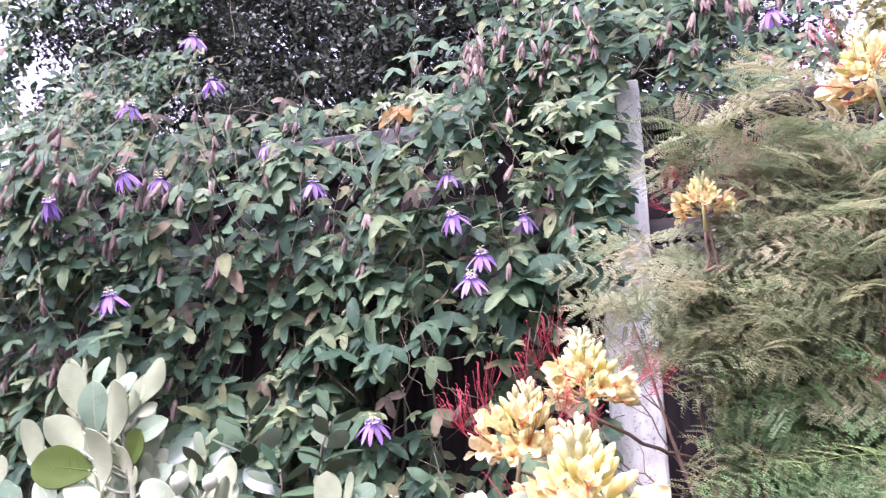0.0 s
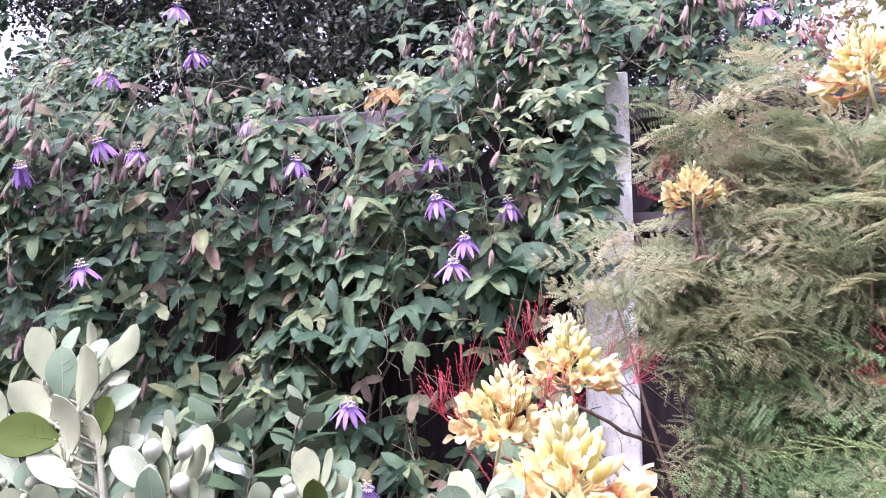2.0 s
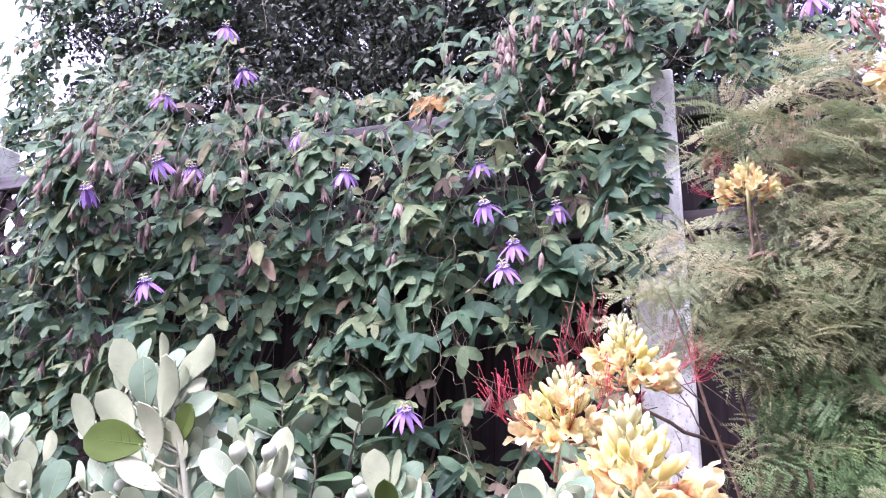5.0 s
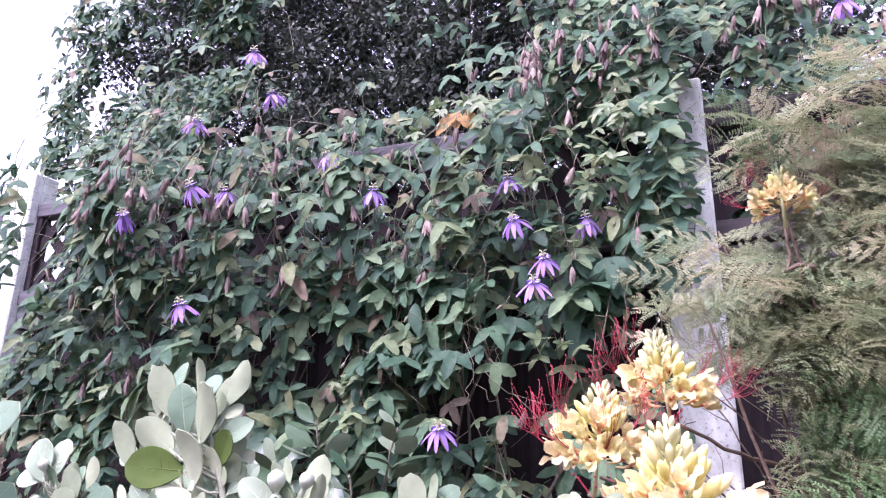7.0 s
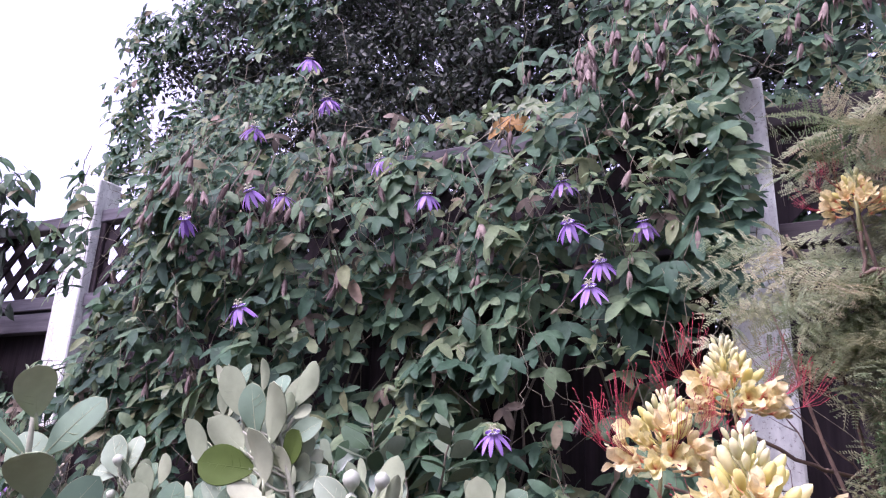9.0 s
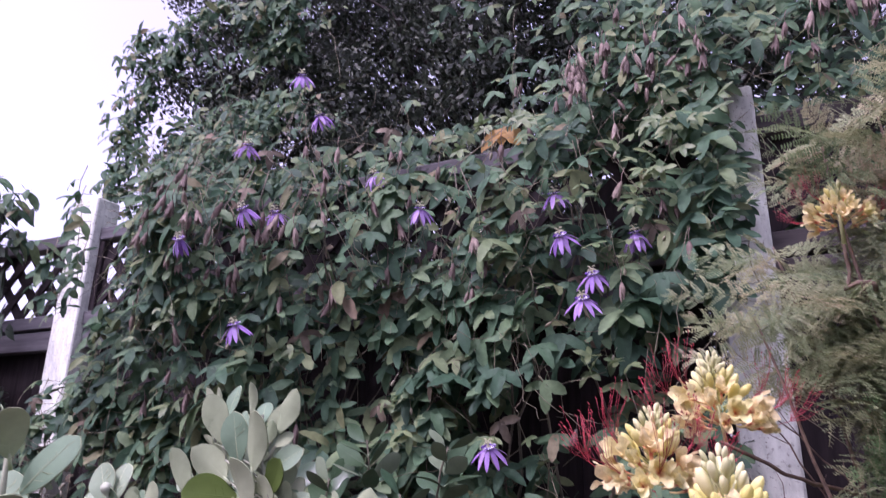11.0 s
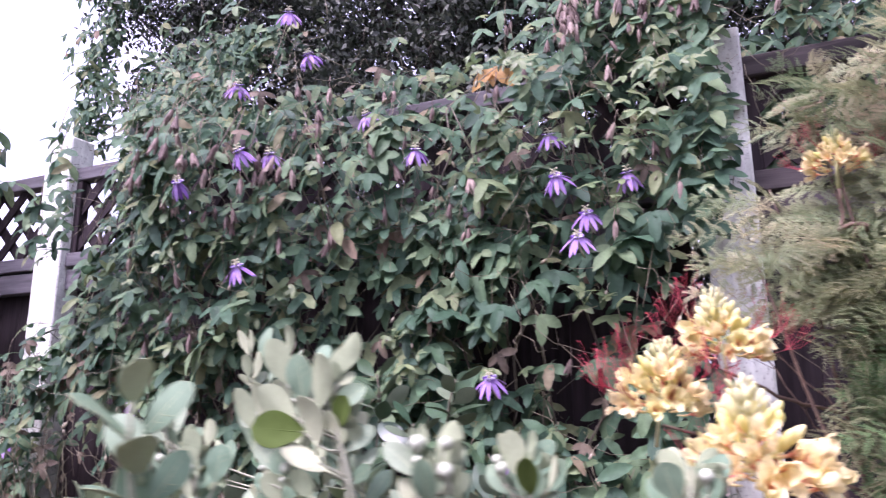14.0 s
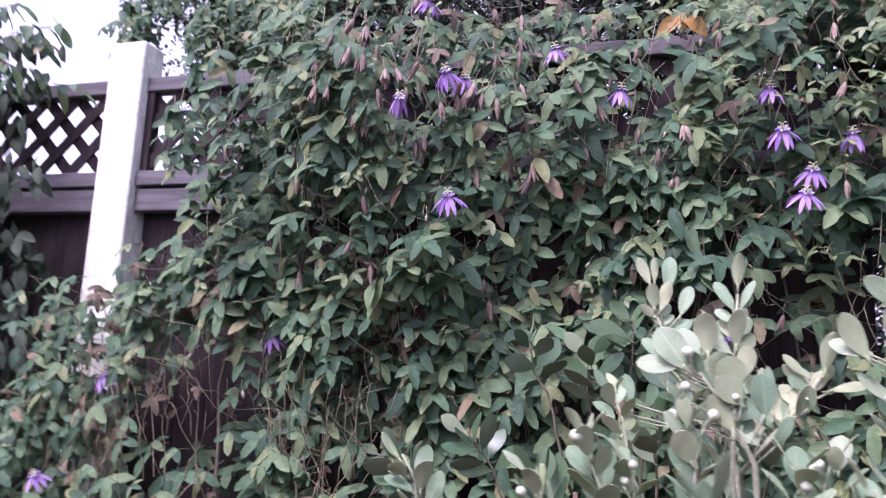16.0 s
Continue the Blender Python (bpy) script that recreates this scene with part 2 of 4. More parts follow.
def tube(b, pts, r0, r1, sides=5, mat=0):
    pts = np.asarray(pts, float)
    n = len(pts)
    t = np.gradient(pts, axis=0)
    rings = []
    for i in range(n):
        d = unit(t[i])
        u = unit(np.cross(d, (0.31, 0.17, 0.93) if abs(d[2]) < 0.9 else (1, 0, 0)))
        w = np.cross(d, u)
        r = r0 + (r1 - r0) * i / (n - 1)
        a = np.arange(sides) * 2 * np.pi / sides
        rings.append(pts[i] + r * (np.cos(a)[:, None] * u + np.sin(a)[:, None] * w))
    f = [(i * sides + j, i * sides + (j + 1) % sides, (i + 1) * sides + (j + 1) % sides, (i + 1) * sides + j)
         for i in range(n - 1) for j in range(sides)]
    f += [tuple(range(sides))[::-1], tuple((n - 1) * sides + j for j in range(sides))]
    b.add(np.concatenate(rings), f, mat)


def curve(a, c, n=8, sag=0.0, wob=0.0, rng=None):
    """Points from a to c, sagging and wandering on the way."""
    s = np.linspace(0, 1, n)[:, None]
    p = np.asarray(a, float) * (1 - s) + np.asarray(c, float) * s
    p[:, 2] -= sag * 4 * (s * (1 - s))[:, 0]
    if rng is not None and wob:
        w = np.cumsum(rng.normal(0, wob, (n, 3)), axis=0)
        p += w - s * w[-1]
    return p


def lobe(b, angle, length, width, n=6, fold=0.25, droop=0.3, power=0.85, lift=0.0, wave=0.0, ph=0.0, mat=0, flip=False, z0=0.0, blunt=0.75):
    """A leaf blade in strips either side of a midrib, from the origin along y turned by angle."""
    ca, sa = math.cos(angle), math.sin(angle)
    rows = []
    for i in range(n + 1):
        s = i / n
        w = width * 0.5 * math.sin(math.pi * min(1, s ** power * 0.985 + 0.015)) ** blunt
        y = length * s
        z = lift * y - droop * length * s * s + z0
        for k, e in enumerate((-1, -0.55, 0, 0.55, 1)):
            zz = z + fold * abs(e) * w + wave * w * math.sin(ph + s * 9 + e * 2) * abs(e)
            rows.append((e * w * ca + y * sa, y * ca - e * w * sa, zz))
    f = [(i * 5 + k, i * 5 + k + 1, i * 5 + k + 6, i * 5 + k + 5) for i in range(n) for k in range(4)]
    if flip:
        f = [q[::-1] for q in f]
    b.add(rows, f, mat)


def box(b, lo, hi, mat=0, bevel=0.003):
    """A box with chamfered edges."""
    bm = bmesh.new()
    bmesh.ops.create_cube(bm, size=1)
    for v in bm.verts:
        v.co = Vector([lo[i] + (v.co[i] + 0.5) * (hi[i] - lo[i]) for i in range(3)])
    bmesh.ops.bevel(bm, geom=bm.edges[:], offset=bevel, segments=1, affect="EDGES")
    bm.verts.index_update()
    b.add([v.co[:] for v in bm.verts], [tuple(v.index for v in f.verts) for f in bm.faces], mat)
    bm.free()


def spindle(b, profile, sides=8, mat=0):
    """A body turned round y from (y, radius) rows."""
    a = np.arange(sides) * 2 * np.pi / sides
    v = np.concatenate([np.stack([r * np.cos(a), np.full(sides, y), r * np.sin(a)], 1) for y, r in profile])
    n = len(profile)
    f = [(i * sides + j, (i + 1) * sides + j, (i + 1) * sides + (j + 1) % sides, i * sides + (j + 1) % sides)
         for i in range(n - 1) for j in range(sides)]
    f += [tuple(range(sides)), tuple((n - 1) * sides + j for j in range(sides))[::-1]]
    b.add(v, f, mat)


# ---- ground ----
g = Build()
xs = np.concatenate([[-900, -200, -50, -15], np.linspace(-6, 6, 49), [15, 50, 200, 900]])
nx = len(xs)
gv = [(x, y, (0.02 * noise.noise(Vector((x * 2, y * 2, 0))) if max(abs(x), abs(y)) < 6.1 else 0.0) - 0.02) for y in xs for x in xs]
g.add(gv, [(j * nx + i, j * nx + i + 1, (j + 1) * nx + i + 1, (j + 1) * nx + i) for j in range(nx - 1) for i in range(nx - 1)])
tagged(new("ground", g.mesh("ground", M_soil)), "dark garden soil with leaf litter", "ground", kind="structure")

# ---- plain wall added unseen behind the camera, to block low sky light ----
b = Build()
box(b, (-5.5, -2.5, -0.05), (5.5, -2.3, 2.5), bevel=0.01)
tagged(new("unseen_wall_south", b.mesh("unseen_wall_south", M_render, smooth=False)), "plain grey wall out of view, added to block low sky light", "wall", kind="structure")

# ---- fence ----
FENCE_Y = 1.66
POSTS = [(-4.7, 0.12, 2.28), (-2.335, 0.14, 2.285), (0.012, 0.113, 2.192), (2.35, 0.12, 2.24)]
fence = empty("lattice_fence", (-1.2, 1.72, 0), "dark timber garden fence with lattice top and white posts", "fence")
for px, pw, ph_ in POSTS:
    b = Build()
    box(b, (-pw / 2, FENCE_Y, -0.05), (pw / 2, FENCE_Y + 0.1, ph_), bevel=0.005)
    lean = Matrix.Translation((px, 0, 0)) @ Matrix.Shear("XY", 4, (-0.009 if abs(px) < 0.1 else 0.0, 0.0))
    post = b.mesh("post", M_white, smooth=False)
    post.transform(lean)
    part("post", post, fence, None, "weathered white painted square post")
for (xa, wa, _), (xb, wb, _) in zip(POSTS, POSTS[1:]):
    l, r = xa + wa / 2 + (0.002 if xa < -0.1 else -0.022), xb - wb / 2 - 0.002
    for z0, z1, y0, y1 in ((2.115, 2.165, 0.03, 0.085) if xa < -0.1 else (2.068, 2.12, 0.02, 0.085), (1.785, 1.835, 0.022, 0.085), (1.70, 1.775, 0.03, 0.08), (0.35, 0.43, 0.03, 0.08)):
        b = Build()
        box(b, (l, FENCE_Y + y0, z0), (r, FENCE_Y + y1, z1))
        part("rail", b.mesh("rail", M_rail if xa < -0.1 else M_rail_dark, smooth=False), fence, None, "weathered grey timber rail" if xa < -0.1 else "worn dark timber rail")
    for sx in (l, r - 0.03):
        b = Build()
        box(b, (sx, FENCE_Y + 0.035, 1.836), (sx + 0.03, FENCE_Y + 0.075, 2.114))
        part("lattice_stile", b.mesh("lattice_stile", M_fence, smooth=False), fence)
    # palings under the lattice
    pb = Build()
    box(pb, (-0.051, 0, 0), (0.051, 0.018, 1.76), bevel=0.001)
    paling = pb.mesh("paling", M_fence, smooth=False)
    x = l + 0.052
    while x < r - 0.04:
        part("paling", paling, fence, Matrix.Translation((x, FENCE_Y + 0.084, 0.04 + 0.004 * math.sin(x * 40))))
        x += 0.103
    # lattice slats, two layers at 45 degrees
    h = 0.278
    for layer, sgn in ((0, 1), (1, -1)):
        x = l - h
        while x < r:
            a, c = max(l, x), min(r, x + h)
            if c - a > 0.03:
                z_of = (lambda q: 1.836 + (q - x)) if sgn > 0 else (lambda q: 1.836 + h - (q - x))
                p, q = (a, z_of(a)), (c, z_of(c))
                d = unit((q[0] - p[0], 0, q[1] - p[1]))
                nrm = np.array((-d[2], 0, d[0])) * 0.019
                y0 = FENCE_Y + 0.046 + 0.009 * layer
                quad = [np.array((p[0], y0, p[1])) - nrm, np.array((q[0], y0, q[1])) - nrm, np.array((q[0], y0, q[1])) + nrm, np.array((p[0], y0, p[1])) + nrm]
                b = Build()
                b.add(quad + [w + np.array((0, 0.008, 0)) for w in quad], [(0, 1, 2, 3), (7, 6, 5, 4), (0, 4, 5, 1), (1, 5, 6, 2), (2, 6, 7, 3), (3, 7, 4, 0)])
                part("slat", b.mesh("slat", M_fence, smooth=False), fence)
            x += 0.138

# ---- passionflower vine ----
vine = empty("passionflower_vine", (-0.9, 1.6, 0), "dense green climbing vine with hanging violet flowers over the fence", "vine")
rng = np.random.default_rng(4)


BLADE = ((0.0, 0.14, 0.34, 0.52, 0.72, 0.88, 1.0), (0.5, 0.7, 0.94, 1.0, 0.86, 0.58, 0.1))


def blade(b, angle, length, width, fold, droop, rng_, z0=0.0, n=7):
    """One pointed lobe with a creased midrib and faintly toothed edge, broad where it joins its neighbours."""
    ca, sa, ph = math.cos(angle), math.sin(angle), rng_.uniform(0, 6)
    twist = rng_.uniform(-0.35, 0.35)
    rows = []
    for i in range(n + 1):
        s = i / n
        w = width * 0.5 * float(np.interp(s, *BLADE)) * (1 + 0.1 * math.sin(ph + i * 2.6))
        y = length * s - 0.004
        z = 0.12 * y - droop * length * s ** 1.8 + z0
        for e in (-1, -0.5, 0, 0.5, 1):
            zz = z + w * (fold * abs(e) + twist * e * s) + 0.1 * w * math.sin(ph + s * 8 + e * 2) * abs(e)
            rows.append((e * w * ca + y * sa, y * ca - e * w * sa, zz))
    b.add(rows, [(i * 5 + k, i * 5 + k + 1, i * 5 + k + 6, i * 5 + k + 5) for i in range(n) for k in range(4)])


def vine_leaf(seed):
    """A bird's-foot leaf: three pointed lobes that droop like fingers from the top of the stalk."""
    r = random.Random(seed)
    b = Build()
    L = 0.063 * r.uniform(0.92, 1.12)
    spread = r.uniform(1.08, 1.38)
    wide = r.uniform(0.36, 0.43)
    fold, droop = r.uniform(0.1, 0.3), r.uniform(0.15, 0.5)
    blade(b, r.uniform(-0.12, 0.12), L, L * wide, fold, droop, r)
    for sg in (-1, 1):
        l_ = L * r.uniform(0.74, 0.92)
        blade(b, sg * spread * r.uniform(0.9, 1.1), l_, L * wide * r.uniform(0.85, 1.0), fold, droop * r.uniform(0.6, 1.3), r, -0.0005 * (2 + sg))
    tube(b, [(0, 0.002, -0.001), (0.002, -0.015, -0.006), (0.0, -0.034, -0.02)], 0.0011, 0.0011, 3)
    return b


def simple_leaf(seed):
    r = random.Random(seed)
    b = Build()
    L = 0.07 * r.uniform(0.85, 1.1)
    lobe(b, 0, L, L * 0.4, 7, 0.3, r.uniform(0.1, 0.4), 1.0, wave=0.12, ph=seed, blunt=0.68)
    tube(b, [(0, 0.002, -0.001), (0, -0.03, -0.015)], 0.0011, 0.0011, 3)
    return b


def vine_front(x, z):
    """How far out the face of the foliage stands."""
    y = 1.47
    y -= 0.27 * math.exp(-((x + 1.22) / (0.33 if x > -1.22 else 0.46)) ** 2) * (0.35 + 0.65 * math.exp(-((z - 1.9) / 0.42) ** 2))
    y -= 0.10 * math.exp(-((x + 2.0) / 0.4) ** 2) * max(0.0, min(1.0, (1.75 - z) / 0.3))
    y -= 0.06 * max(0.0, 1.3 - z)
    if z > 2.05:
        y += (z - 2.05) * (0.75 if -0.95 < x < -0.35 else 0.25)
    y += 0.085 * noise.noise(Vector((x * 4, z * 4, 3.1))) + 0.035 * noise.noise(Vector((x * 11, z * 11, 7.7)))
    return y


def vine_left(z):
    return float(np.interp(z, (0.8, 1.0, 1.19, 1.34, 1.47, 1.6, 1.72, 2.0, 2.3, 2.6), (-2.55, -2.5, -2.42, -2.3, -2.14, -1.98, -1.84, -1.72, -1.74, -1.7)))


def vine_right(z):
    return float(np.interp(z, (0.8, 1.5, 1.7, 1.82, 2.0, 2.06, 2.6), (-0.05, -0.035, -0.03, 0.0, 0.01, 0.46, 0.46)))


def vine_gaps(x, z):
    """Thin places where one sees into the dark behind the leaves."""
    d = 1.0
    for hx, hz, hr in ((-1.75, 1.25, 0.13), (-1.6, 1.12, 0.12), (-1.9, 1.08, 0.12), (-2.05, 1.3, 0.07), (-1.5, 2.45, 0.19), (-1.47, 2.28, 0.07), (-0.95, 1.76, 0.07), (-0.25, 1.99, 0.07), (-0.4, 1.57, 0.09), (-0.41, 1.5, 0.1), (-0.3, 1.48, 0.08), (-0.95, 1.75, 0.05), (-0.75, 2.25, 0.12),
                       (-0.2, 1.42, 0.075), (-0.33, 1.3, 0.08), (-0.62, 1.62, 0.05), (-0.16, 1.56, 0.05), (-0.3, 1.88, 0.06), (-0.5, 1.42, 0.05), (-0.2, 2.02, 0.07), (-0.85, 1.98, 0.06), (-0.62, 1.95, 0.045), (-0.88, 2.25, 0.13), (-0.75, 2.36, 0.15)):
        if ((x - hx) ** 2 + (z - hz) ** 2) < hr ** 2:
            d *= 0.13
    return d


def vine_density(x, z):
    d = vine_gaps(x, z)
    if z > 2.13 and -1.3 < x < -0.47:
        d *= 0.22
    if z > 2.35:
        d *= 0.75
    if x < -1.2 and z < 1.35:
        d *= 0.5 if x > -1.5 else 0.62
    if -0.66 < x < -0.43 and 2.05 < z < 2.2:
        d *= 0.02
    d *= 1.0 if noise.noise(Vector((x * 6.5, z * 6.5, 11.0))) > (-0.2 if z < 1.55 else -0.12) else 0.1
    return d


# where the violet flowers hang
FLOWERS = [(-1.063, 1.391, 2.339), (-1.024, 1.434, 2.225), (-1.133, 1.29, 2.095), (-0.855, 1.466, 2.032), (-1.062, 1.228, 1.887),
           (-1.043, 1.317, 1.905), (-0.695, 1.434, 1.902), (-0.351, 1.444, 1.792), (-0.202, 1.49, 1.792), (-0.29, 1.465, 1.705),
           (-0.308, 1.445, 1.649), (-1.042, 1.222, 1.604), (-0.497, 1.4, 1.351), (-1.531, 1.394, 1.296), (-2.008, 1.372, 1.172),
           (-1.121, 1.104, 1.782), (-2.2, 1.38, 0.9), (-0.37, 1.47, 1.9), (0.33, 1.5, 2.2), (-0.43, 1.36, 1.2)]


def before_flower(x, y, z):
    """Leaves keep clear of the flowers' faces."""
    return any(abs(x - fx) < 0.055 and -0.055 < z - fz < 0.075 and y < fy + 0.03 for fx, fy, fz in FLOWERS)


templates = [vine_leaf(i) for i in range(7)] + [simple_leaf(20)]
packed = [(np.concatenate(t.v), t.f) for t in templates]
leaf_meshes = [t.mesh("leaf", M_vine) for t in templates]
piles = [[] for _ in templates]
near = 0
count = 0


def hang_leaf(x, y, z, side, s, keep_near):
    global near, count
    along = np.array((side * rng.uniform(0.0, 0.6) + rng.normal(0, 0.28), -0.35 - 0.3 * rng.random(), -0.7 + rng.normal(0, 0.3)))
    facing = np.array((side * 0.2 + rng.normal(0, 0.35), -1.0, 0.6 + rng.normal(0, 0.35)))
    k = 7 if rng.random() < 0.05 else int(rng.integers(0, 7))
    count += 1
    if before_flower(x, y - 0.02, z) or (-0.65 < x < -0.43 and 2.02 < z < 2.2) or (-0.23 < x < -0.06 and 1.42 < z < 1.57 and y < 1.5):
        return
    m = axes((x, y, z), along, facing, s)
    if keep_near and near < 290 and -0.8 < x < -0.12 and 1.4 < z < 1.98:
        near += 1
        part("leaf", leaf_meshes[k], vine, Matrix(m.tolist()))
    else:
        piles[k].append(m)


# hanging shoots, with leaves to either side by turns
shoot_tubes = Build()
while count < 3550:
    z = rng.uniform(0.7, 2.66)
    x = rng.uniform(-2.6, 0.8)
    if x < vine_left(z) or x > vine_right(z) or rng.random() > vine_density(x, z):
        continue
    depth = rng.exponential(0.035) if rng.random() < 0.75 else rng.uniform(0, 0.18)
    drift = rng.normal(0, 0.3)
    line = []
    for i in range(int(rng.integers(3, 10))):
        step = rng.uniform(0.038, 0.06)
        z -= step
        x += drift * step + rng.normal(0, 0.006)
        side = 1 if i % 2 else -1
        lx = x + side * rng.uniform(0.008, 0.03)
        if z < 0.5 or lx < vine_left(z) + 0.01 or lx > vine_right(z) + 0.015 or (lx > (-0.03 if z < 1.75 else 0.0) and z < (2.18 if lx < 0.1 else 2.1)) or rng.random() > 0.09 + vine_density(lx, z):
            continue
        y = min(vine_front(x, z) + depth, 1.64 if z < 2.2 else 1.95)
        line.append((x, y + 0.012, z + 0.01))
        hang_leaf(lx, y + rng.normal(0, 0.012), z, side, (0.62 + 0.58 * rng.random() ** 0.8) * (0.88 if z > 2.1 else 1.0), depth < 0.045)
    if len(line) > 2 and rng.random() < 0.6:
        tube(shoot_tubes, line, 0.0012, 0.0008, 4)
# a thinner layer in the shade close to the fence
while count < 4250:
    z, x = rng.uniform(0.55, 2.2), rng.uniform(-2.4, -0.05)
    if x < vine_left(z) + 0.04 or rng.random() > max(0.45, vine_gaps(x, z)) * 0.8:
        continue
    hang_leaf(x, rng.uniform(1.57, 1.65), z, rng.choice((-1, 1)), rng.uniform(0.6, 1.1), False)
# leaves heaped over the foot of the white post
for i in range(150):
    z = rng.uniform(0.6, 1.47)
    x = rng.uniform(-2.47, -2.12) + 0.12 * max(0.0, z - 1.3)
    hang_leaf(x, rng.uniform(1.42, 1.6), z, rng.choice((-1, 1)), rng.uniform(0.6, 1.05), False)
# one dark shoot that hangs down the face of the nearer post
line = curve((0.0, 1.635, 2.16), (0.03, 1.63, 1.66), 12, 0.0, 0.008, rng)
tube(shoot_tubes, line, 0.0018, 0.001, 5)
for i, q in enumerate(line[1:-1]):
    sg = 1 if i % 2 else -1
    piles[7 if i % 3 else 2].append(axes(q + np.array((sg * 0.014, -0.006, 0)), (sg * rng.uniform(0.3, 0.9), -0.2, -0.6), (rng.normal(0, 0.4), -1, 0.3), rng.uniform(0.35, 0.6)))
# loose shoots that reach out past the white post
for i in range(8):
    x, z, y = rng.uniform(-1.76, -1.6), rng.uniform(1.8, 2.2), rng.uniform(1.16, 1.28)
    line = [(x, y + 0.01, z)]
    for j in range(int(rng.integers(3, 7))):
        x, z = x - rng.uniform(-0.012, 0.02), z - rng.uniform(0.03, 0.05)
        line.append((x, y + 0.01, z))
        hang_leaf(x + rng.normal(0, 0.012), y, z, 1 if j % 2 else -1, rng.uniform(0.6, 1.0), False)
    tube(shoot_tubes, line, 0.0014, 0.0008, 4)
part("shoot_tangle", shoot_tubes.mesh("shoot_tangle", M_tendril), vine, None, "thin hanging shoots that carry the leaves", "stuff")
# leaves laid along the rails
for i in range(420):
    x, z = rng.uniform(-1.65, -0.06), rng.uniform(2.05, 2.24)
    if i > 210:
        x, z = rng.uniform(-1.75, -0.06), rng.uniform(1.66, 1.88)
    if -0.66 < x < -0.5 and z > 2.13:
        continue
    m = axes((x, rng.uniform(1.6, 1.665), z), (rng.normal(0, 0.6), -0.2, -0.7), (rng.normal(0, 0.4), -1, 0.4 + rng.normal(0, 0.3)), rng.uniform(0.6, 1.0))
    piles[int(rng.integers(0, 7))].append(m)
mass = Build()
for (v, f), pile in zip(packed, piles):
    mass.add_many(v, f, np.array(pile))
part("leaf_mass", mass.mesh("leaf_mass", M_vine_joined), vine, None, "mass of three-lobed green leaves", "stuff")

# the vine where it has climbed on into the tree
piles = [[] for _ in templates]
count = 0
while count < 3500:
    x, z = rng.uniform(-2.75, 0.5), rng.uniform(2.2, 3.3)
    if count % 3 == 0:
        x = rng.uniform(-2.72, -1.6)
    if count > 2200:
        x, z = (rng.uniform(0.0, 0.9), rng.uniform(-2.3, -1.6), rng.uniform(-0.8, 0.3))[count % 3], rng.uniform(1.7, 2.3)
    if count <= 2200 and x < -2.68 + max(0.0, 2.5 - z) * 1.2 + 0.05 * rng.normal():
        continue
    thick = 1.0 if x < -1.6 or z < 2.15 else 0.1 if x < -0.5 else 0.4
    for hx, hz, hr in ((-2.12, 3.0, 0.24), (-2.4, 2.75, 0.13), (-1.2, 2.95, 0.25), (-1.14, 2.54, 0.2)):
        if ((x - hx) ** 2 + (z - hz) ** 2) < hr ** 2:
            thick *= 0.06
    if rng.random() > thick or (count <= 2200 and noise.noise(Vector((x * 4, z * 4, 21.0))) < -0.25):
        continue
    y = 1.93 + 0.1 * noise.noise(Vector((x * 3, z * 3, 9.0))) + rng.exponential(0.05)
    k = int(rng.integers(0, 8))
    piles[k].append(axes((x, y, z), (rng.normal(0, 0.7), -0.2, -0.6 + rng.normal(0, 0.4)), (rng.normal(0, 0.4), -1, 0.5 + rng.normal(0, 0.4)), 0.55 + 0.5 * rng.random()))
    count += 1
upper = Build()
for (v, f), pile in zip(packed, piles):
    upper.add_many(v, f, np.array(pile))
part("upper_leaf_mass", upper.mesh("upper_leaf_mass", M_vine_joined), vine, None, "lobed leaves climbing into the tree", "stuff")

# withered leaves low down in the thicket
dry = Build()
for i in range(190):
    if i < 140:
        z = rng.uniform(0.7, 1.5)
        x = rng.uniform(vine_left(z), -1.1)
    else:
        z = rng.uniform(1.2, 2.2)
        x = rng.uniform(-1.2, -0.06)
    v, f = packed[int(rng.integers(0, 8))]
    if -0.25 < x and z < 1.6:
        z += 0.3
    m = axes((x, vine_front(x, z) + rng.uniform(-0.01, 0.06), z), (rng.normal(0, 0.5), -0.2, -1), (rng.normal(0, 0.8), -1, rng.normal(0, 0.5)), rng.uniform(0.35, 0.75))
    dry.add_many(v, f, m[None])
part("withered_leaf_mass", dry.mesh("withered_leaf_mass", M_withered), vine, None, "brown withered leaves hanging in the vine", "stuff")

# pale young shoots
young = Build()
for i in range(58):
    z = rng.uniform(1.3, 2.25)
    x = rng.uniform(max(-1.7, vine_left(z)), min(vine_right(z), 0.3))
    if i > 36:
        x, z = rng.uniform(-0.5, -0.06), rng.uniform(1.85, 2.25)
    c = np.array((x, vine_front(x, z) - 0.02, z))
    for j in range(rng.integers(2, 5)):
        v, f = packed[int(rng.integers(0, 7))]
        m = axes(c + rng.normal(0, 0.02, 3), (rng.normal(0, 0.7), -0.5, rng.normal(-0.3, 0.5)), (rng.normal(0, 0.4), -1, 0.8), rng.uniform(0.35, 0.65))
        young.add_many(v, f, m[None])
part("young_growth", young.mesh("young_growth", M_young), vine, None, "pale yellow-green young shoots", "stuff")

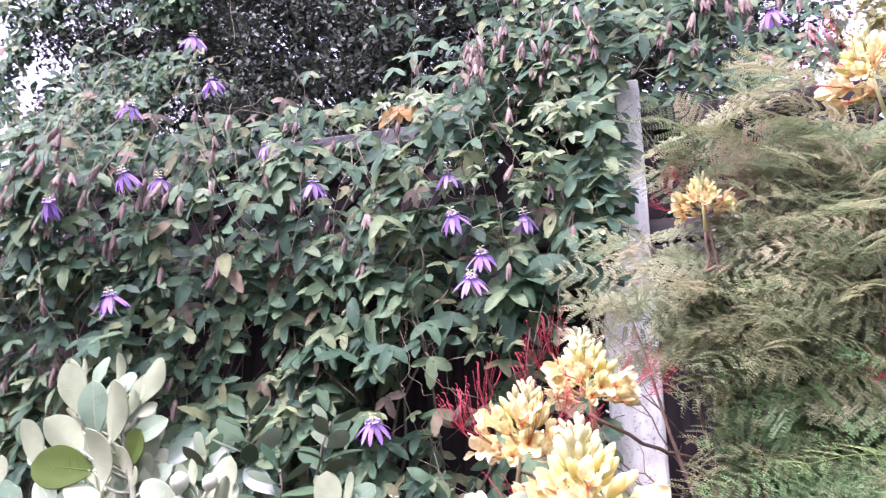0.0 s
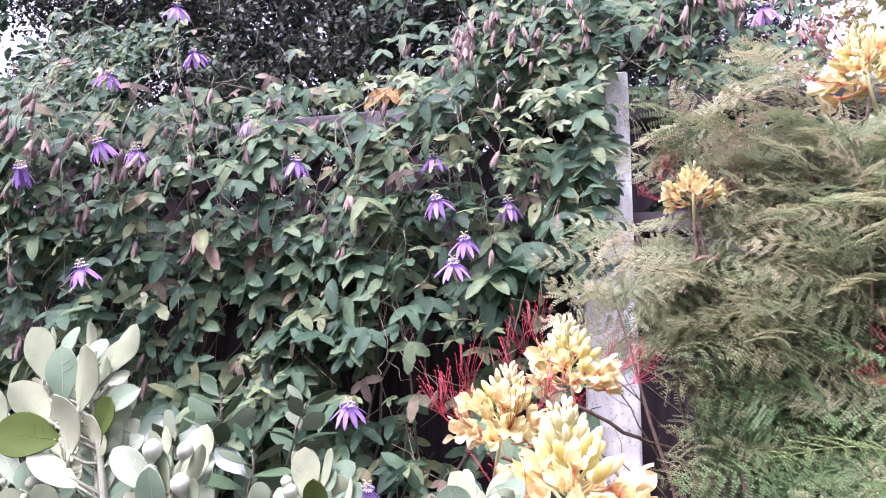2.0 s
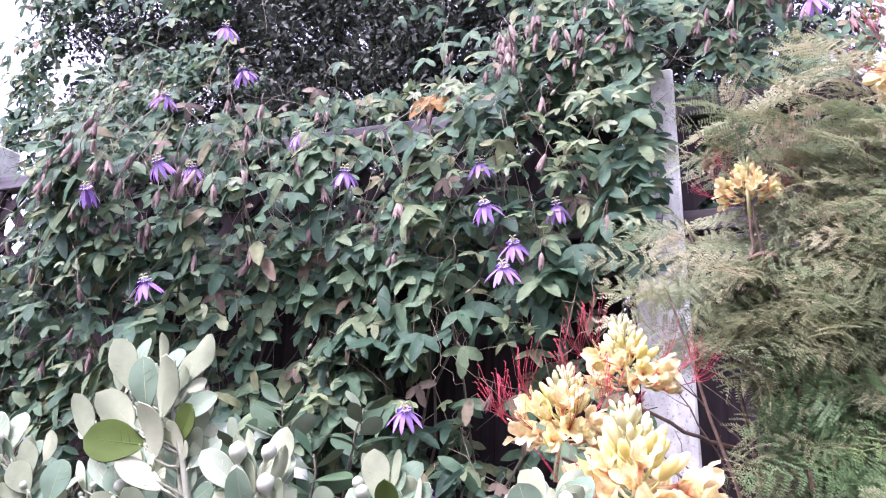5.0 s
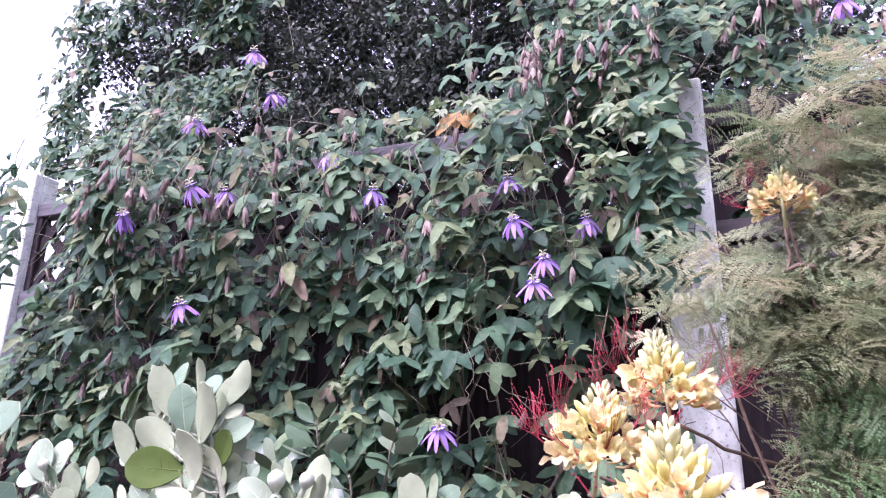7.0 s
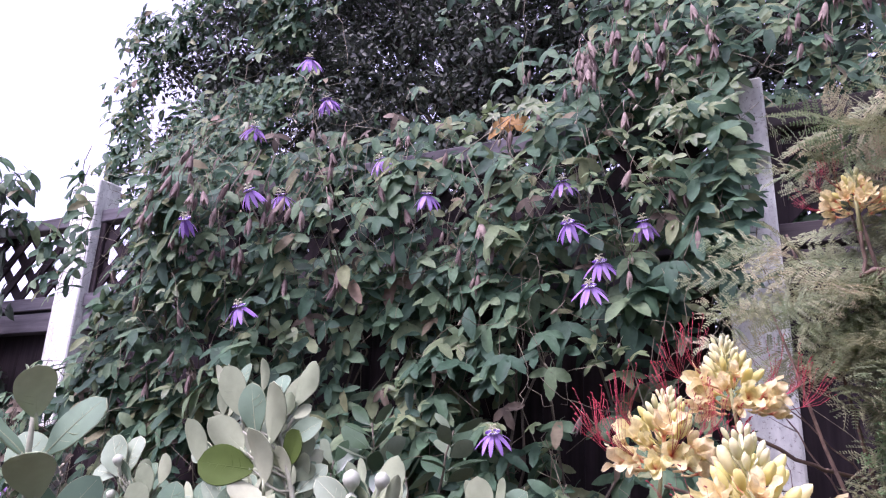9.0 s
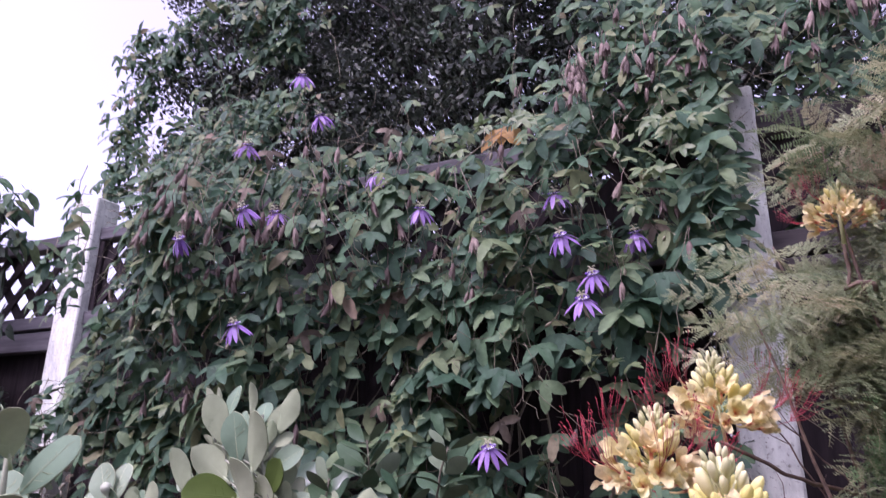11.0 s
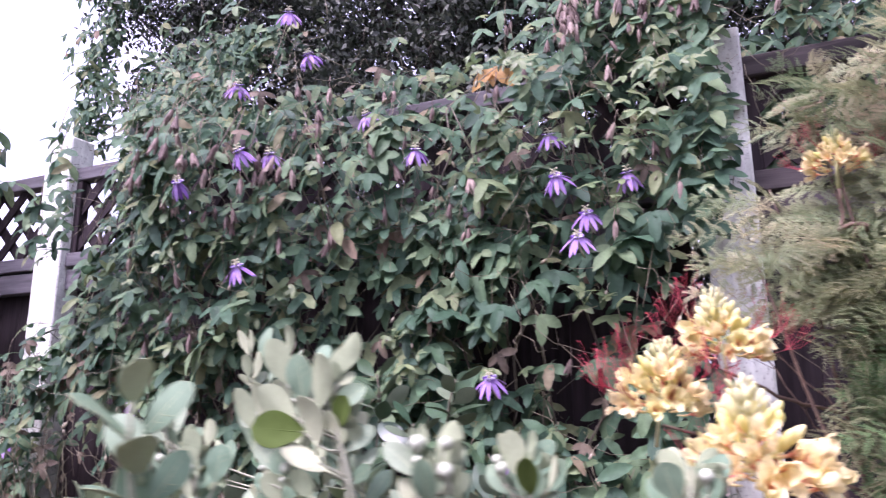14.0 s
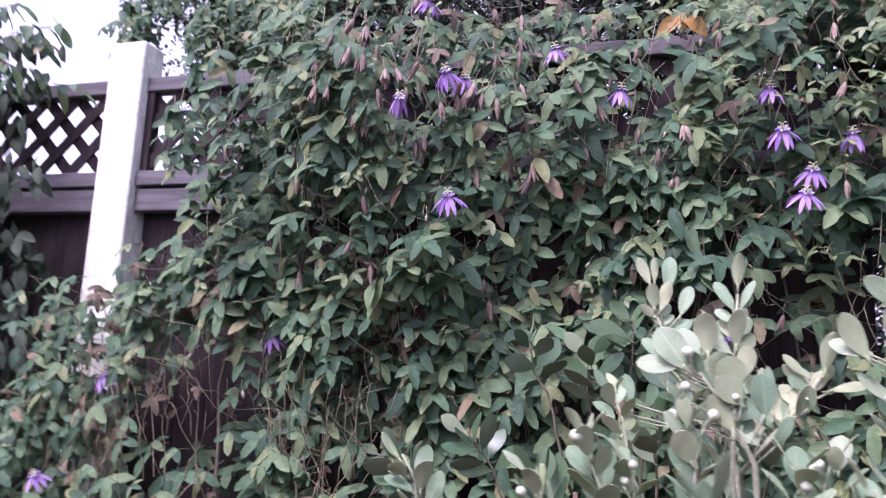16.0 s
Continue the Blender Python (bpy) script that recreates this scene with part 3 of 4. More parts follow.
# twining stems and tendrils
for i in range(16):
    x0 = rng.uniform(-2.0, -0.1)
    b = Build()
    z = 0.0
    pts = [(x0, 1.56, 0.0)]
    x = x0
    while z < rng.uniform(1.9, 2.1):
        z += 0.13
        x = min(x + rng.normal(0.0, 0.04), -0.09)
        pts.append((x, min(1.63, vine_front(x, z) + 0.1 + rng.normal(0, 0.02)), z))
    tube(b, pts, rng.uniform(0.004, 0.009), 0.002, 6)
    part("stem", b.mesh("stem", M_stem), vine)
tend = Build()
for i in range(420):
    z = rng.uniform(1.0, 2.35)
    x = rng.uniform(vine_left(z), vine_right(z))
    a = np.array((x, vine_front(x, z) + rng.uniform(-0.015, 0.03), z))
    c = a + np.array((rng.normal(0, 0.12), rng.normal(-0.02, 0.03), rng.normal(-0.02, 0.14)))
    tube(tend, curve(a, c, 7, rng.uniform(-0.02, 0.04), 0.008, rng), 0.0009, 0.0006, 3)
for i in range(46):
    x = rng.uniform(-2.2, -1.1)
    z = rng.uniform(0.85, 1.1)
    a = np.array((x, vine_front(x, z) - 0.005, z))
    c = a + np.array((rng.normal(0, 0.07), rng.normal(-0.015, 0.02), rng.uniform(0.12, 0.3)))
    twig = curve(a, c, 8, 0.0, 0.006, rng)
    tube(tend, twig, 0.0018, 0.0008, 4)
    for j in (3, 5, 6):
        tube(tend, [twig[j], twig[j] + rng.normal(0, 0.02, 3) + (0, 0, 0.03)], 0.0009, 0.0006, 3)
part("tendril_tangle", tend.mesh("tendril_tangle", M_tendril), vine, None, "thin twining tendrils and leaf stalks", "stuff")

# hanging violet flowers
pb = Build()
lobe(pb, 0, 0.042, 0.0098, 8, 0.18, 0.22, 0.85, lift=0.0, blunt=0.5)
petal = pb.mesh("petal", M_petal)
cb = Build()
for i in range(44):
    a = i * 2 * np.pi / 44
    d = np.array((math.cos(a), math.sin(a), 0))
    tube(cb, [d * 0.004, d * 0.009 + (0, 0, 0.004), d * 0.0145 + (0, 0, 0.003)], 0.0008, 0.0005, 3)
corona = cb.mesh("corona", M_corona)
ob_ = Build()
tube(ob_, [(0, 0, 0), (0, 0, 0.012), (0, 0, 0.016)], 0.0022, 0.003, 6)
for i in range(5):
    a = i * 2 * np.pi / 5
    d = np.array((math.cos(a), math.sin(a), 0))
    tube(ob_, [(0, 0, 0.011), d * 0.008 + (0, 0, 0.012), d * 0.0125 + (0, 0, 0.010)], 0.001, 0.0022, 4)
for i in range(3):
    a = i * 2 * np.pi / 3 + 0.4
    d = np.array((math.cos(a), math.sin(a), 0))
    tube(ob_, [(0, 0, 0.016), d * 0.006 + (0, 0, 0.021), d * 0.011 + (0, 0, 0.020)], 0.0008, 0.0018, 4)
column = ob_.mesh("column", M_column)
rb = Build()
tube(rb, [(0, 0, 0.002), (0, 0, -0.008), (0, 0, -0.013), (0.004, 0, -0.03), (0.01, 0.0, -0.045)], 0.006, 0.0012, 7)
receptacle = rb.mesh("flower", M_column)
OPEN = [1, 1, 1, 1, 0.75, 1, 0.9, 1, 0.8, 1.05, 1.1, 1, 1.05, 1, 1, 0.35, 1, 1, 0.9, 0.9]
for i, (p, o) in enumerate(zip(FLOWERS, OPEN)):
    r = random.Random(i)
    axis = unit((r.uniform(-0.25, 0.25), -0.5 + r.uniform(-0.2, 0.2), 0.85))
    sc = 1.08 * (1.0 if o > 0.5 else 0.9)
    base = Matrix(axes(np.array(p) + (0, -0.006, 0.012), np.cross(axis, (1, 0.1, 0)), axis, sc).tolist())
    fl = part("flower", receptacle, vine, base, "drooping violet passionflower with swept-back petals" if i == 0 else "")
    for j in range(10):
        bend = radians(-30 + (r.uniform(-9, 9)) - (0 if j % 2 else 9) - (1 - o) * 50)
        m = base @ Matrix.Rotation(2 * math.pi * j / 10 + r.uniform(-0.1, 0.1), 4, "Z") @ Matrix.Translation((0, 0.005, -0.001 * (j % 2))) @ Matrix.Rotation(bend, 4, "X")
        part("petal", petal, fl, m)
    part("corona", corona, fl, base)
    part("column", column, fl, base @ Matrix.Scale(0.78, 4), "pale green column with stigmas")

# faded, closed blooms that hang like pods
pods = []
for k in range(4):
    r = random.Random(k + 70)
    b = Build()
    spindle(b, [(0, 0.0015), (0.004, 0.004), (0.012, 0.0042), (0.024, 0.003), (0.032, 0.0012)], 7)
    tube(b, [(0, 0.001, 0), (0.003, -0.014, 0.002), (0.001, -0.03, 0.006)], 0.001, 0.001, 3)
    for j in range(7):
        a = j * 2 * np.pi / 7 + r.uniform(-0.2, 0.2)
        q = Build()
        l_ = 0.046 * r.uniform(0.82, 1.12)
        lobe(q, 0, l_, 0.0082, 6, -0.35, 0.0, 0.8, wave=0.2, ph=j)
        v = np.concatenate(q.v)
        ca, sa = math.cos(a), math.sin(a)
        u_ = np.clip(v[:, 1] / l_, 0, 1)
        v[:, 2] += 0.0068 * np.sin(u_ * np.pi * 0.8 + 0.3) + (0.004 * k - 0.003 + r.uniform(-0.002, 0.003)) * u_ ** 3
        v[:, 0] += r.uniform(-0.004, 0.004) * u_ ** 2
        b.add(np.stack([v[:, 0] * ca - v[:, 2] * sa, v[:, 1], v[:, 0] * sa + v[:, 2] * ca], 1), q.f)
    pods.append(b.mesh("faded_bloom", M_pod))
n = 0
while n < 150:
    if n < 70:
        x, z = rng.uniform(-0.6, 0.46), rng.normal(2.24, 0.055)
    elif n < 108:
        x, z = rng.normal(-1.15, 0.25), rng.normal(1.95, 0.12)
    else:
        z = rng.uniform(1.4, 2.2)
        x = rng.uniform(-1.5, 0.0)
    if x > vine_right(z) - 0.01 or (x > -0.06 and z < (2.2 if x < 0.1 else 2.08)) or rng.random() > vine_density(x, z) + 0.1:
        continue
    if -0.7 < x < -0.48 and 2.05 < z < 2.25:
        continue
    p = (x, vine_front(x, z) - 0.015, z)
    part("faded_bloom", pods[n % 4], vine, Matrix(axes(p, (rng.normal(0, 0.2), rng.normal(-0.1, 0.15), -1), (rng.normal(), -1, 0), rng.uniform(0.75, 1.15)).tolist()), "brownish pink faded bloom hanging closed" if n == 0 else "")
    n += 1

# small pale buds and dried scraps among the leaves
b = Build()
spindle(b, [(0, 0.001), (0.004, 0.0034), (0.011, 0.0042), (0.017, 0.0026), (0.02, 0.0006)], 7)
tube(b, [(0, 0.001, 0), (0.002, -0.012, 0.002), (0.0, -0.026, 0.006)], 0.0009, 0.0009, 3)
vine_bud = b.mesh("bud", M_scrap)
for i in range(70):
    z = rng.uniform(1.15, 2.2)
    x = rng.uniform(max(-1.9, vine_left(z) + 0.1), -0.1)
    part("bud", vine_bud, vine, Matrix(axes((x, vine_front(x, z) - 0.005, z), (rng.normal(0, 0.5), rng.normal(-0.2, 0.2), -1), (rng.normal(), -1, 0), rng.uniform(0.6, 1.05)).tolist()), "small pale flower bud" if i == 0 else "")

# one dead leaf caught in the vine
b = Build()
r_ = random.Random(3)
for a_, l_ in ((0.0, 0.05), (0.95, 0.078), (-0.95, 0.082)):
    blade(b, a_, l_, l_ * 0.55, 0.25, 0.45, r_, z0=-0.001 * a_)
ob = new("dead_leaf", b.mesh("dead_leaf", M_orange))
ob.matrix_world = Matrix(axes((-0.552, 1.6, 2.172), (0.05, -0.35, -0.75), (0.1, -1, 0.55), 1.0).tolist())
tagged(ob, "dry orange lobed leaf caught among vine stems", "leaf")


# ---- tree behind the fence ----
def tree(name, base, crown, r, leaf, nclump, nleaf, mat, label, seed, keep=None):
    rg = np.random.default_rng(seed)
    th = empty(name, base, label, "tree")
    b = Build()
    cx, cy, cz = crown
    top = np.array((cx, cy, cz))
    tube(b, curve(base, top + (0, 0, r[2] * 0.6), 9, 0, 0.03, rg), 0.09, 0.02, 8)
    part("trunk", b.mesh("trunk", M_bark), th)
    clumps = []
    while len(clumps) < nclump:
        q = rg.uniform(-1, 1, 3)
        if np.dot(q, q) > 1 and rg.random() > 0.5:
            continue
        c = top + q * np.array(r)
        if keep and not keep(*c):
            continue
        clumps.append(c)
    for c in clumps[::9]:
        a = np.array((base[0] + (cx - base[0]) * 0.5, cy, max(base[2] + 0.8, c[2] - abs(c[0] - cx) * 0.9 - 0.3)))
        lb = Build()
        tube(lb, curve(a, c, 7, -0.05, 0.03, rg), 0.018, 0.003, 5)
        part("limb", lb.mesh("limb", M_bark), th)
    v = np.array(leaf[0])
    mats = []
    for c in clumps:
        rad = rg.uniform(0.1, 0.24)
        for i in range(nleaf):
            p = c + unit(rg.normal(0, 1, 3)) * rad * rg.random() ** 0.5 * (1, 0.8, 0.8)
            mats.append(axes(p, rg.normal(0, 1, 3) + (0, -0.3, -0.3), rg.normal(0, 0.6, 3) + (0, -0.4, 0.6), rg.uniform(0.7, 1.3)))
    fb = Build()
    fb.add_many(v, leaf[1], np.array(mats))
    part("crown", fb.mesh("crown", mat), th, None, "", "stuff")
    return th


small = ([(0, 0, 0), (-0.008, 0.012, 0.002), (0, 0.013, 0), (0.008, 0.012, 0.002), (0, 0.029, -0.003)], [(0, 2, 1), (0, 3, 2), (1, 2, 4), (2, 3, 4)])
tree("tree", (-1.0, 2.75, 0), (-1.05, 2.6, 2.75), (2.0, 0.65, 1.7), small, 1560, 165, M_tree, "dark small-leaved tree close behind the fence", 3,
     lambda x, y, z: y > 2.0 and x < 0.62 and x > -2.75 + max(0, 2.5 - z) * 0.9 and z > 1.0)
big = ([(0, 0, 0), (-0.03, 0.05, 0.01), (0, 0.05, 0), (0.03, 0.05, 0.01), (0, 0.12, -0.01)], [(0, 2, 1), (0, 3, 2), (1, 2, 4), (2, 3, 4)])
tree("tree", (4.3, 9.2, 0), (4.1, 9.0, 5.6), (1.9, 1.5, 2.8), big, 170, 70, M_far, "pale yellow-green sunlit tree beyond the fence", 5)

# ---- climber over the lattice beyond the white post ----
side = empty("climbing_vine", (-2.95, 1.6, 0), "drooping leafy climber hanging over the lattice", "vine")
sb = Build()
v, f = packed[7]
ms = []
while len(ms) < 2600:
    x, z = rng.uniform(-4.4, -2.5), rng.uniform(0.5, 2.3)
    edge = np.interp(z, (0.5, 1.5, 1.8, 2.1, 2.4), (-2.42, -2.5, -2.56, -2.68, -2.6))
    if x > edge + rng.normal(0, 0.05) or (1.82 < z < 2.12 and rng.random() > 0.3 + 0.5 * max(0, min(1, (-2.85 - x) / 0.4))):
        continue
    if noise.noise(Vector((x * 5, z * 5, 2.0))) < -0.2:
        continue
    y = 1.57 + 0.05 * noise.noise(Vector((x * 3, z * 3, 5))) + rng.uniform(-0.06, 0.06)
    ms.append(axes((x, y, z), (rng.normal(0.3, 0.5), -0.4, -0.7 + rng.normal(0, 0.4)), (rng.normal(0, 0.4), -1, 0.8), rng.uniform(0.8, 1.35)))
sb.add_many(v, f, np.array(ms))
part("leaf_mass", sb.mesh("leaf_mass", M_climber_shaded), side, None, "long drooping green leaves, darkened in colour for shade", "stuff")
# arching canes over the rail, with hanging leaves
cane_leaves = Build()
for i in range(17):
    a = np.array((rng.uniform(-3.9, -2.9), rng.uniform(1.56, 1.64), rng.uniform(2.0, 2.15)))
    c = a + np.array((rng.uniform(0.25, 0.6), rng.uniform(-0.12, 0.02), rng.uniform(0.08, 0.22)))
    c[0] = min(c[0], -2.5)
    pts = curve(a, c, 10, -rng.uniform(0.05, 0.12), 0.006, rng)
    b = Build()
    tube(b, pts, 0.003, 0.0012, 5)
    part("cane", b.mesh("cane", M_stem), side)
    hung = []
    for q in pts[1:]:
        for sg in (-1, 1):
            hung.append(axes(q + rng.normal(0, 0.008, 3), (0.45 + rng.normal(0, 0.35), sg * 0.5, -0.55 + rng.normal(0, 0.25)), (rng.normal(0, 0.3), -0.6, 1), rng.uniform(0.75, 1.25)))
    cane_leaves.add_many(v, f, np.array(hung))
part("cane_leaves", cane_leaves.mesh("cane_leaves", M_vine_joined), side, None, "drooping leaves along arching canes", "stuff")
for i in range(7):
    x0 = rng.uniform(-4.0, -3.1)
    b = Build()
    tube(b, curve((x0, 1.6, 0), (x0 + rng.normal(0, 0.2), 1.6, 2.05), 10, 0, 0.02, rng), 0.006, 0.002, 5)
    part("stem", b.mesh("stem", M_stem), side)


# ---- feathery shrub with yellow flower heads ----
shrub = empty("bird_of_paradise_shrub", (0.42, 1.12, 0), "feathery grey-green shrub with yellow flowers and red stamens", "shrub")


def feather_leaf(seed, pairs=8, length=0.2):
    """A frond twice divided: pairs of side stalks along an arching rib, each with two rows of small oblong leaflets."""
    r = random.Random(seed)
    b = Build()
    bend = r.uniform(0.25, 0.6)
    sway = r.uniform(-0.2, 0.2)
    at = lambda s: np.array((sway * length * s * s, length * s, 0.12 * length * s - bend * length * s * s))
    tube(b, [at(s) for s in np.linspace(0, 1, 7)], 0.001, 0.0005, 3)
    v = np.array([(0, 0, 0), (0.0024, 0.0036, 0.0004), (0.0, 0.009, 0), (-0.0024, 0.0042, 0.0004)])
    arms = []
    for i in range(pairs):
        s = 0.16 + 0.8 * i / (pairs - 1)
        full = math.sin(math.pi * (0.22 + 0.62 * s))
        for sg in (-1, 1):
            arms.append((s, sg, radians(68 - 22 * s + r.uniform(-9, 9)), length * 0.34 * full * r.uniform(0.85, 1.12)))
    arms.append((0.98, 1, r.uniform(-0.15, 0.15), length * 0.16))
    for s, sg, ang, pl in arms:
        o = at(s)
        d = unit((sg * math.sin(ang), math.cos(ang), 0.12 - 2 * bend * s * 0.4 + r.uniform(-0.12, 0.12)))
        sag = r.uniform(0.1, 0.35)
        nl = max(5, int(pl / 0.0046))
        tube(b, [o, o + d * pl * 0.5 - np.array((0, 0, sag * pl * 0.25)), o + d * pl - np.array((0, 0, sag * pl))], 0.0006, 0.0003, 3)
        flat = unit(np.cross(d, (0, 0, 1)))
        tilt = r.uniform(-0.1, 0.3)
        for k in range(nl):
            q = (k + 0.6) / nl
            c = o + d * pl * q - np.array((0, 0, sag * pl * q * q))
            for e in (-1, 1):
                al = flat * e * r.uniform(0.9, 1.1) + d * (0.25 + 0.4 * q) + np.array((0, 0, tilt + r.uniform(-0.25, 0.25)))
                m = axes(c, al, (-0.3 * e * flat[0], -0.3 * e * flat[1], 1), r.uniform(0.85, 1.1) * (1 - 0.4 * q * q))
                b.add(v @ m[:3, :3].T + m[:3, 3], [(0, 1, 2, 3)])
    return b


fl_meshes = []
fl_builds = []
fl_young = []
for i in range(6):
    fb_ = feather_leaf(i, 6 + i % 3, 0.13 + 0.014 * i)
    fl_builds.append(fb_)
    fl_meshes.append(fb_.mesh("leaf", M_feather))
    if i < 3:
        fl_young.append(fb_.mesh("leaf", M_feather_young))

HEADS = [((-0.02, 1.0, 1.405), 0.95), ((-0.095, 0.95, 1.335), 1.0), ((0.015, 0.7, 1.28), 1.0), ((0.138, 1.0, 1.635), 0.56),
         ((0.365, 1.05, 1.81), 0.95), ((0.365, 0.9, 1.40), 0.85)]
root = np.array((0.36, 1.12, 0.0))
# canes: the top of each, how far it leans on the way, and the height from which it is clothed
CANES = [((0.2, 1.05, 1.79), 0.0, 0.95), ((0.36, 1.08, 1.83), 0.03, 1.0), ((0.06, 1.1, 1.63), 0.06, 1.3), ((0.31, 0.94, 1.6), -0.02, 0.9),
         ((0.45, 0.98, 1.7), 0.0, 0.9), ((0.28, 1.17, 1.72), 0.03, 1.0), ((0.57, 1.06, 1.72), 0.0, 0.9), ((0.33, 0.9, 1.4), 0.02, 0.85),
         ((0.22, 0.99, 1.47), 0.02, 0.85), ((0.43, 0.9, 1.47), 0.0, 0.85), ((0.13, 1.08, 1.7), 0.04, 1.2), ((0.62, 0.96, 1.78), 0.0, 0.9),
         ((0.03, 1.04, 1.52), 0.07, 1.36), ((0.7, 1.02, 1.6), 0.0, 0.9), ((0.48, 1.15, 1.8), 0.0, 1.0), ((0.27, 1.0, 1.8), 0.0, 1.4), ((0.33, 1.0, 1.7), 0.02, 1.35), ((0.43, 1.06, 1.83), 0.0, 1.4), ((0.13, 1.0, 1.74), 0.03, 1.4), ((0.53, 1.0, 1.84), 0.0, 1.4), ((0.2, 1.1, 1.36), 0.02, 0.9)]
clear = unit((0.25, 0.9, 0.3))
fronds = []
for ci, (tp, lean, bare) in enumerate(CANES):
    tp = np.array(tp)
    foot = root + np.array((0.55 * (tp[0] - root[0]), 0.6 * (tp[1] - root[1]), 0.45))
    mid = foot * 0.45 + tp * 0.55 + np.array((lean, 0.0, 0.03))
    s_ = np.linspace(0, 1, 12)[:, None]
    pts = foot * (1 - s_) ** 2 + 2 * mid * s_ * (1 - s_) + tp * s_ ** 2
    pts[1:-1] += rng.normal(0, 0.004, (10, 3))
    b = Build()
    tube(b, np.vstack([root, pts]), 0.0065, 0.0016, 6)
    part("stem", b.mesh("stem", M_stem_brown), shrub)
    turn = rng.uniform(0, 6)
    z = bare
    while z < tp[2] + 0.005:
        c = np.array([np.interp(z, pts[:, 2], pts[:, k]) for k in range(3)])
        near_top = (tp[2] - z) / 0.3
        for _ in range(5 if near_top < 0.8 else 3):
            turn += 2.4 + rng.normal(0, 0.25)
            lift = 0.05 + 0.35 * max(0.0, 1 - near_top) + rng.normal(0, 0.16)
            fronds.append((c + rng.normal(0, 0.012, 3), unit((math.cos(turn), math.sin(turn) * 0.85 - 0.1, lift)), rng.uniform(0.5, 0.9) * (0.72 + 0.28 * min(1, max(0, near_top)))))
        z += rng.uniform(0.013, 0.021)
for hp, _ in HEADS:
    hp = np.array(hp)
    a = min((q for q, _, _ in fronds), key=lambda q: np.linalg.norm(q - hp) + (0.6 if q[2] > hp[2] - 0.1 else 0))
    b = Build()
    tube(b, curve(a, hp - np.array((0, 0, 0.04)), 9, 0.02, 0.006, rng), 0.003, 0.0022, 6)
    part("branch", b.mesh("branch", M_stem_brown), shrub)
fronds.sort(key=lambda q: q[0][1] - 0.3 * q[0][2])
inner = []
fresh_ones = []
nleaf = 0
for c, al, s in fronds:
    mid, end = c + al * 0.09 * s, c + al * 0.18 * s
    low = min(end[0], c[0])
    if end[1] < 0.78 or mid[0] > 0.85 or end[2] > min(1.88, 1.7 + 0.6 * max(0.0, mid[0])) or (c[2] < 1.36 and min(c[1], end[1]) < 0.86):
        continue
    if low < (0.1 if mid[2] < 1.43 else 0.075) and not (1.43 < mid[2] < 1.74 and low > -0.06 and rng.random() < (0.6 if mid[2] < 1.56 else 0.4)):
        continue
    # the flower heads stand clear of the leaves
    hidden = False
    for hi, (hp, hs) in enumerate(HEADS):
        for q in (mid - np.array(hp), end - np.array(hp)):
            if np.dot(q, clear) < 0.05 and np.linalg.norm(q - clear * np.dot(q, clear)) < (0.09 if hi < 3 else 0.065):
                hidden = True
    if hidden:
        continue
    fresh = c[0] > 0.2 and c[2] < 1.42 and rng.random() < 0.55
    pool = fl_young if fresh else fl_meshes
    k = int(rng.integers(len(pool)))
    m = axes(c, al, (rng.normal(0, 0.4), -1.0 + rng.normal(0, 0.4), 0.8), s)
    nleaf += 1
    if nleaf <= 290:
        part("leaf", pool[k], shrub, Matrix(m.tolist()), "feathery twice-divided leaf" if nleaf == 1 else "")
    else:
        (fresh_ones if fresh else inner).append((k, m))
for heap, mat_, words in ((inner, M_feather_mass, "dense feathery inner leaves"), (fresh_ones, M_feather_young, "greener feathery leaves low on the shrub")):
    ib = Build()
    for k in range(6):
        ms_ = [m for q, m in heap if q == k]
        if ms_:
            ib.add_many(np.concatenate(fl_builds[k].v), fl_builds[k].f, np.array(ms_))
    part("inner_foliage", ib.mesh("inner_foliage", mat_), shrub, None, words, "stuff")

# a fresh green shoot low on the shrub
for i in range(20):
    c = np.array((0.27 + 0.03 * (i % 5), 0.9 - 0.004 * i, 1.23 + 0.0075 * i))
    al = unit((rng.normal(-0.1, 0.7), -0.5, rng.uniform(0.05, 0.5)))
    part("leaf", fl_young[i % 3], shrub, Matrix(axes(c, al, (rng.normal(0, 0.3), -0.7, 1), rng.uniform(0.5, 0.75)).tolist()), "fresh bright green feathery leaf")

for i in range(9):
    a = np.array((0.1 + 0.05 * rng.random(), 1.15 + 0.1 * rng.random(), 1.05 + 0.25 * rng.random()))
    tip = a + np.array((-0.12 - 0.08 * rng.random(), rng.normal(0, 0.03), 0.08 + 0.12 * rng.random()))
    b = Build()
    main = curve(a, tip, 8, 0.01, 0.008, rng)
    tube(b, main, 0.0016, 0.0007, 4)
    for j in (2, 3, 4, 5, 6):
        e = main[j] + np.array((rng.normal(-0.02, 0.02), rng.normal(0, 0.015), rng.uniform(0.01, 0.05)))
        tube(b, [main[j], (main[j] + e) / 2 + rng.normal(0, 0.003, 3), e], 0.0009, 0.0004, 3)
    part("twig", b.mesh("twig", M_stem_brown), shrub)

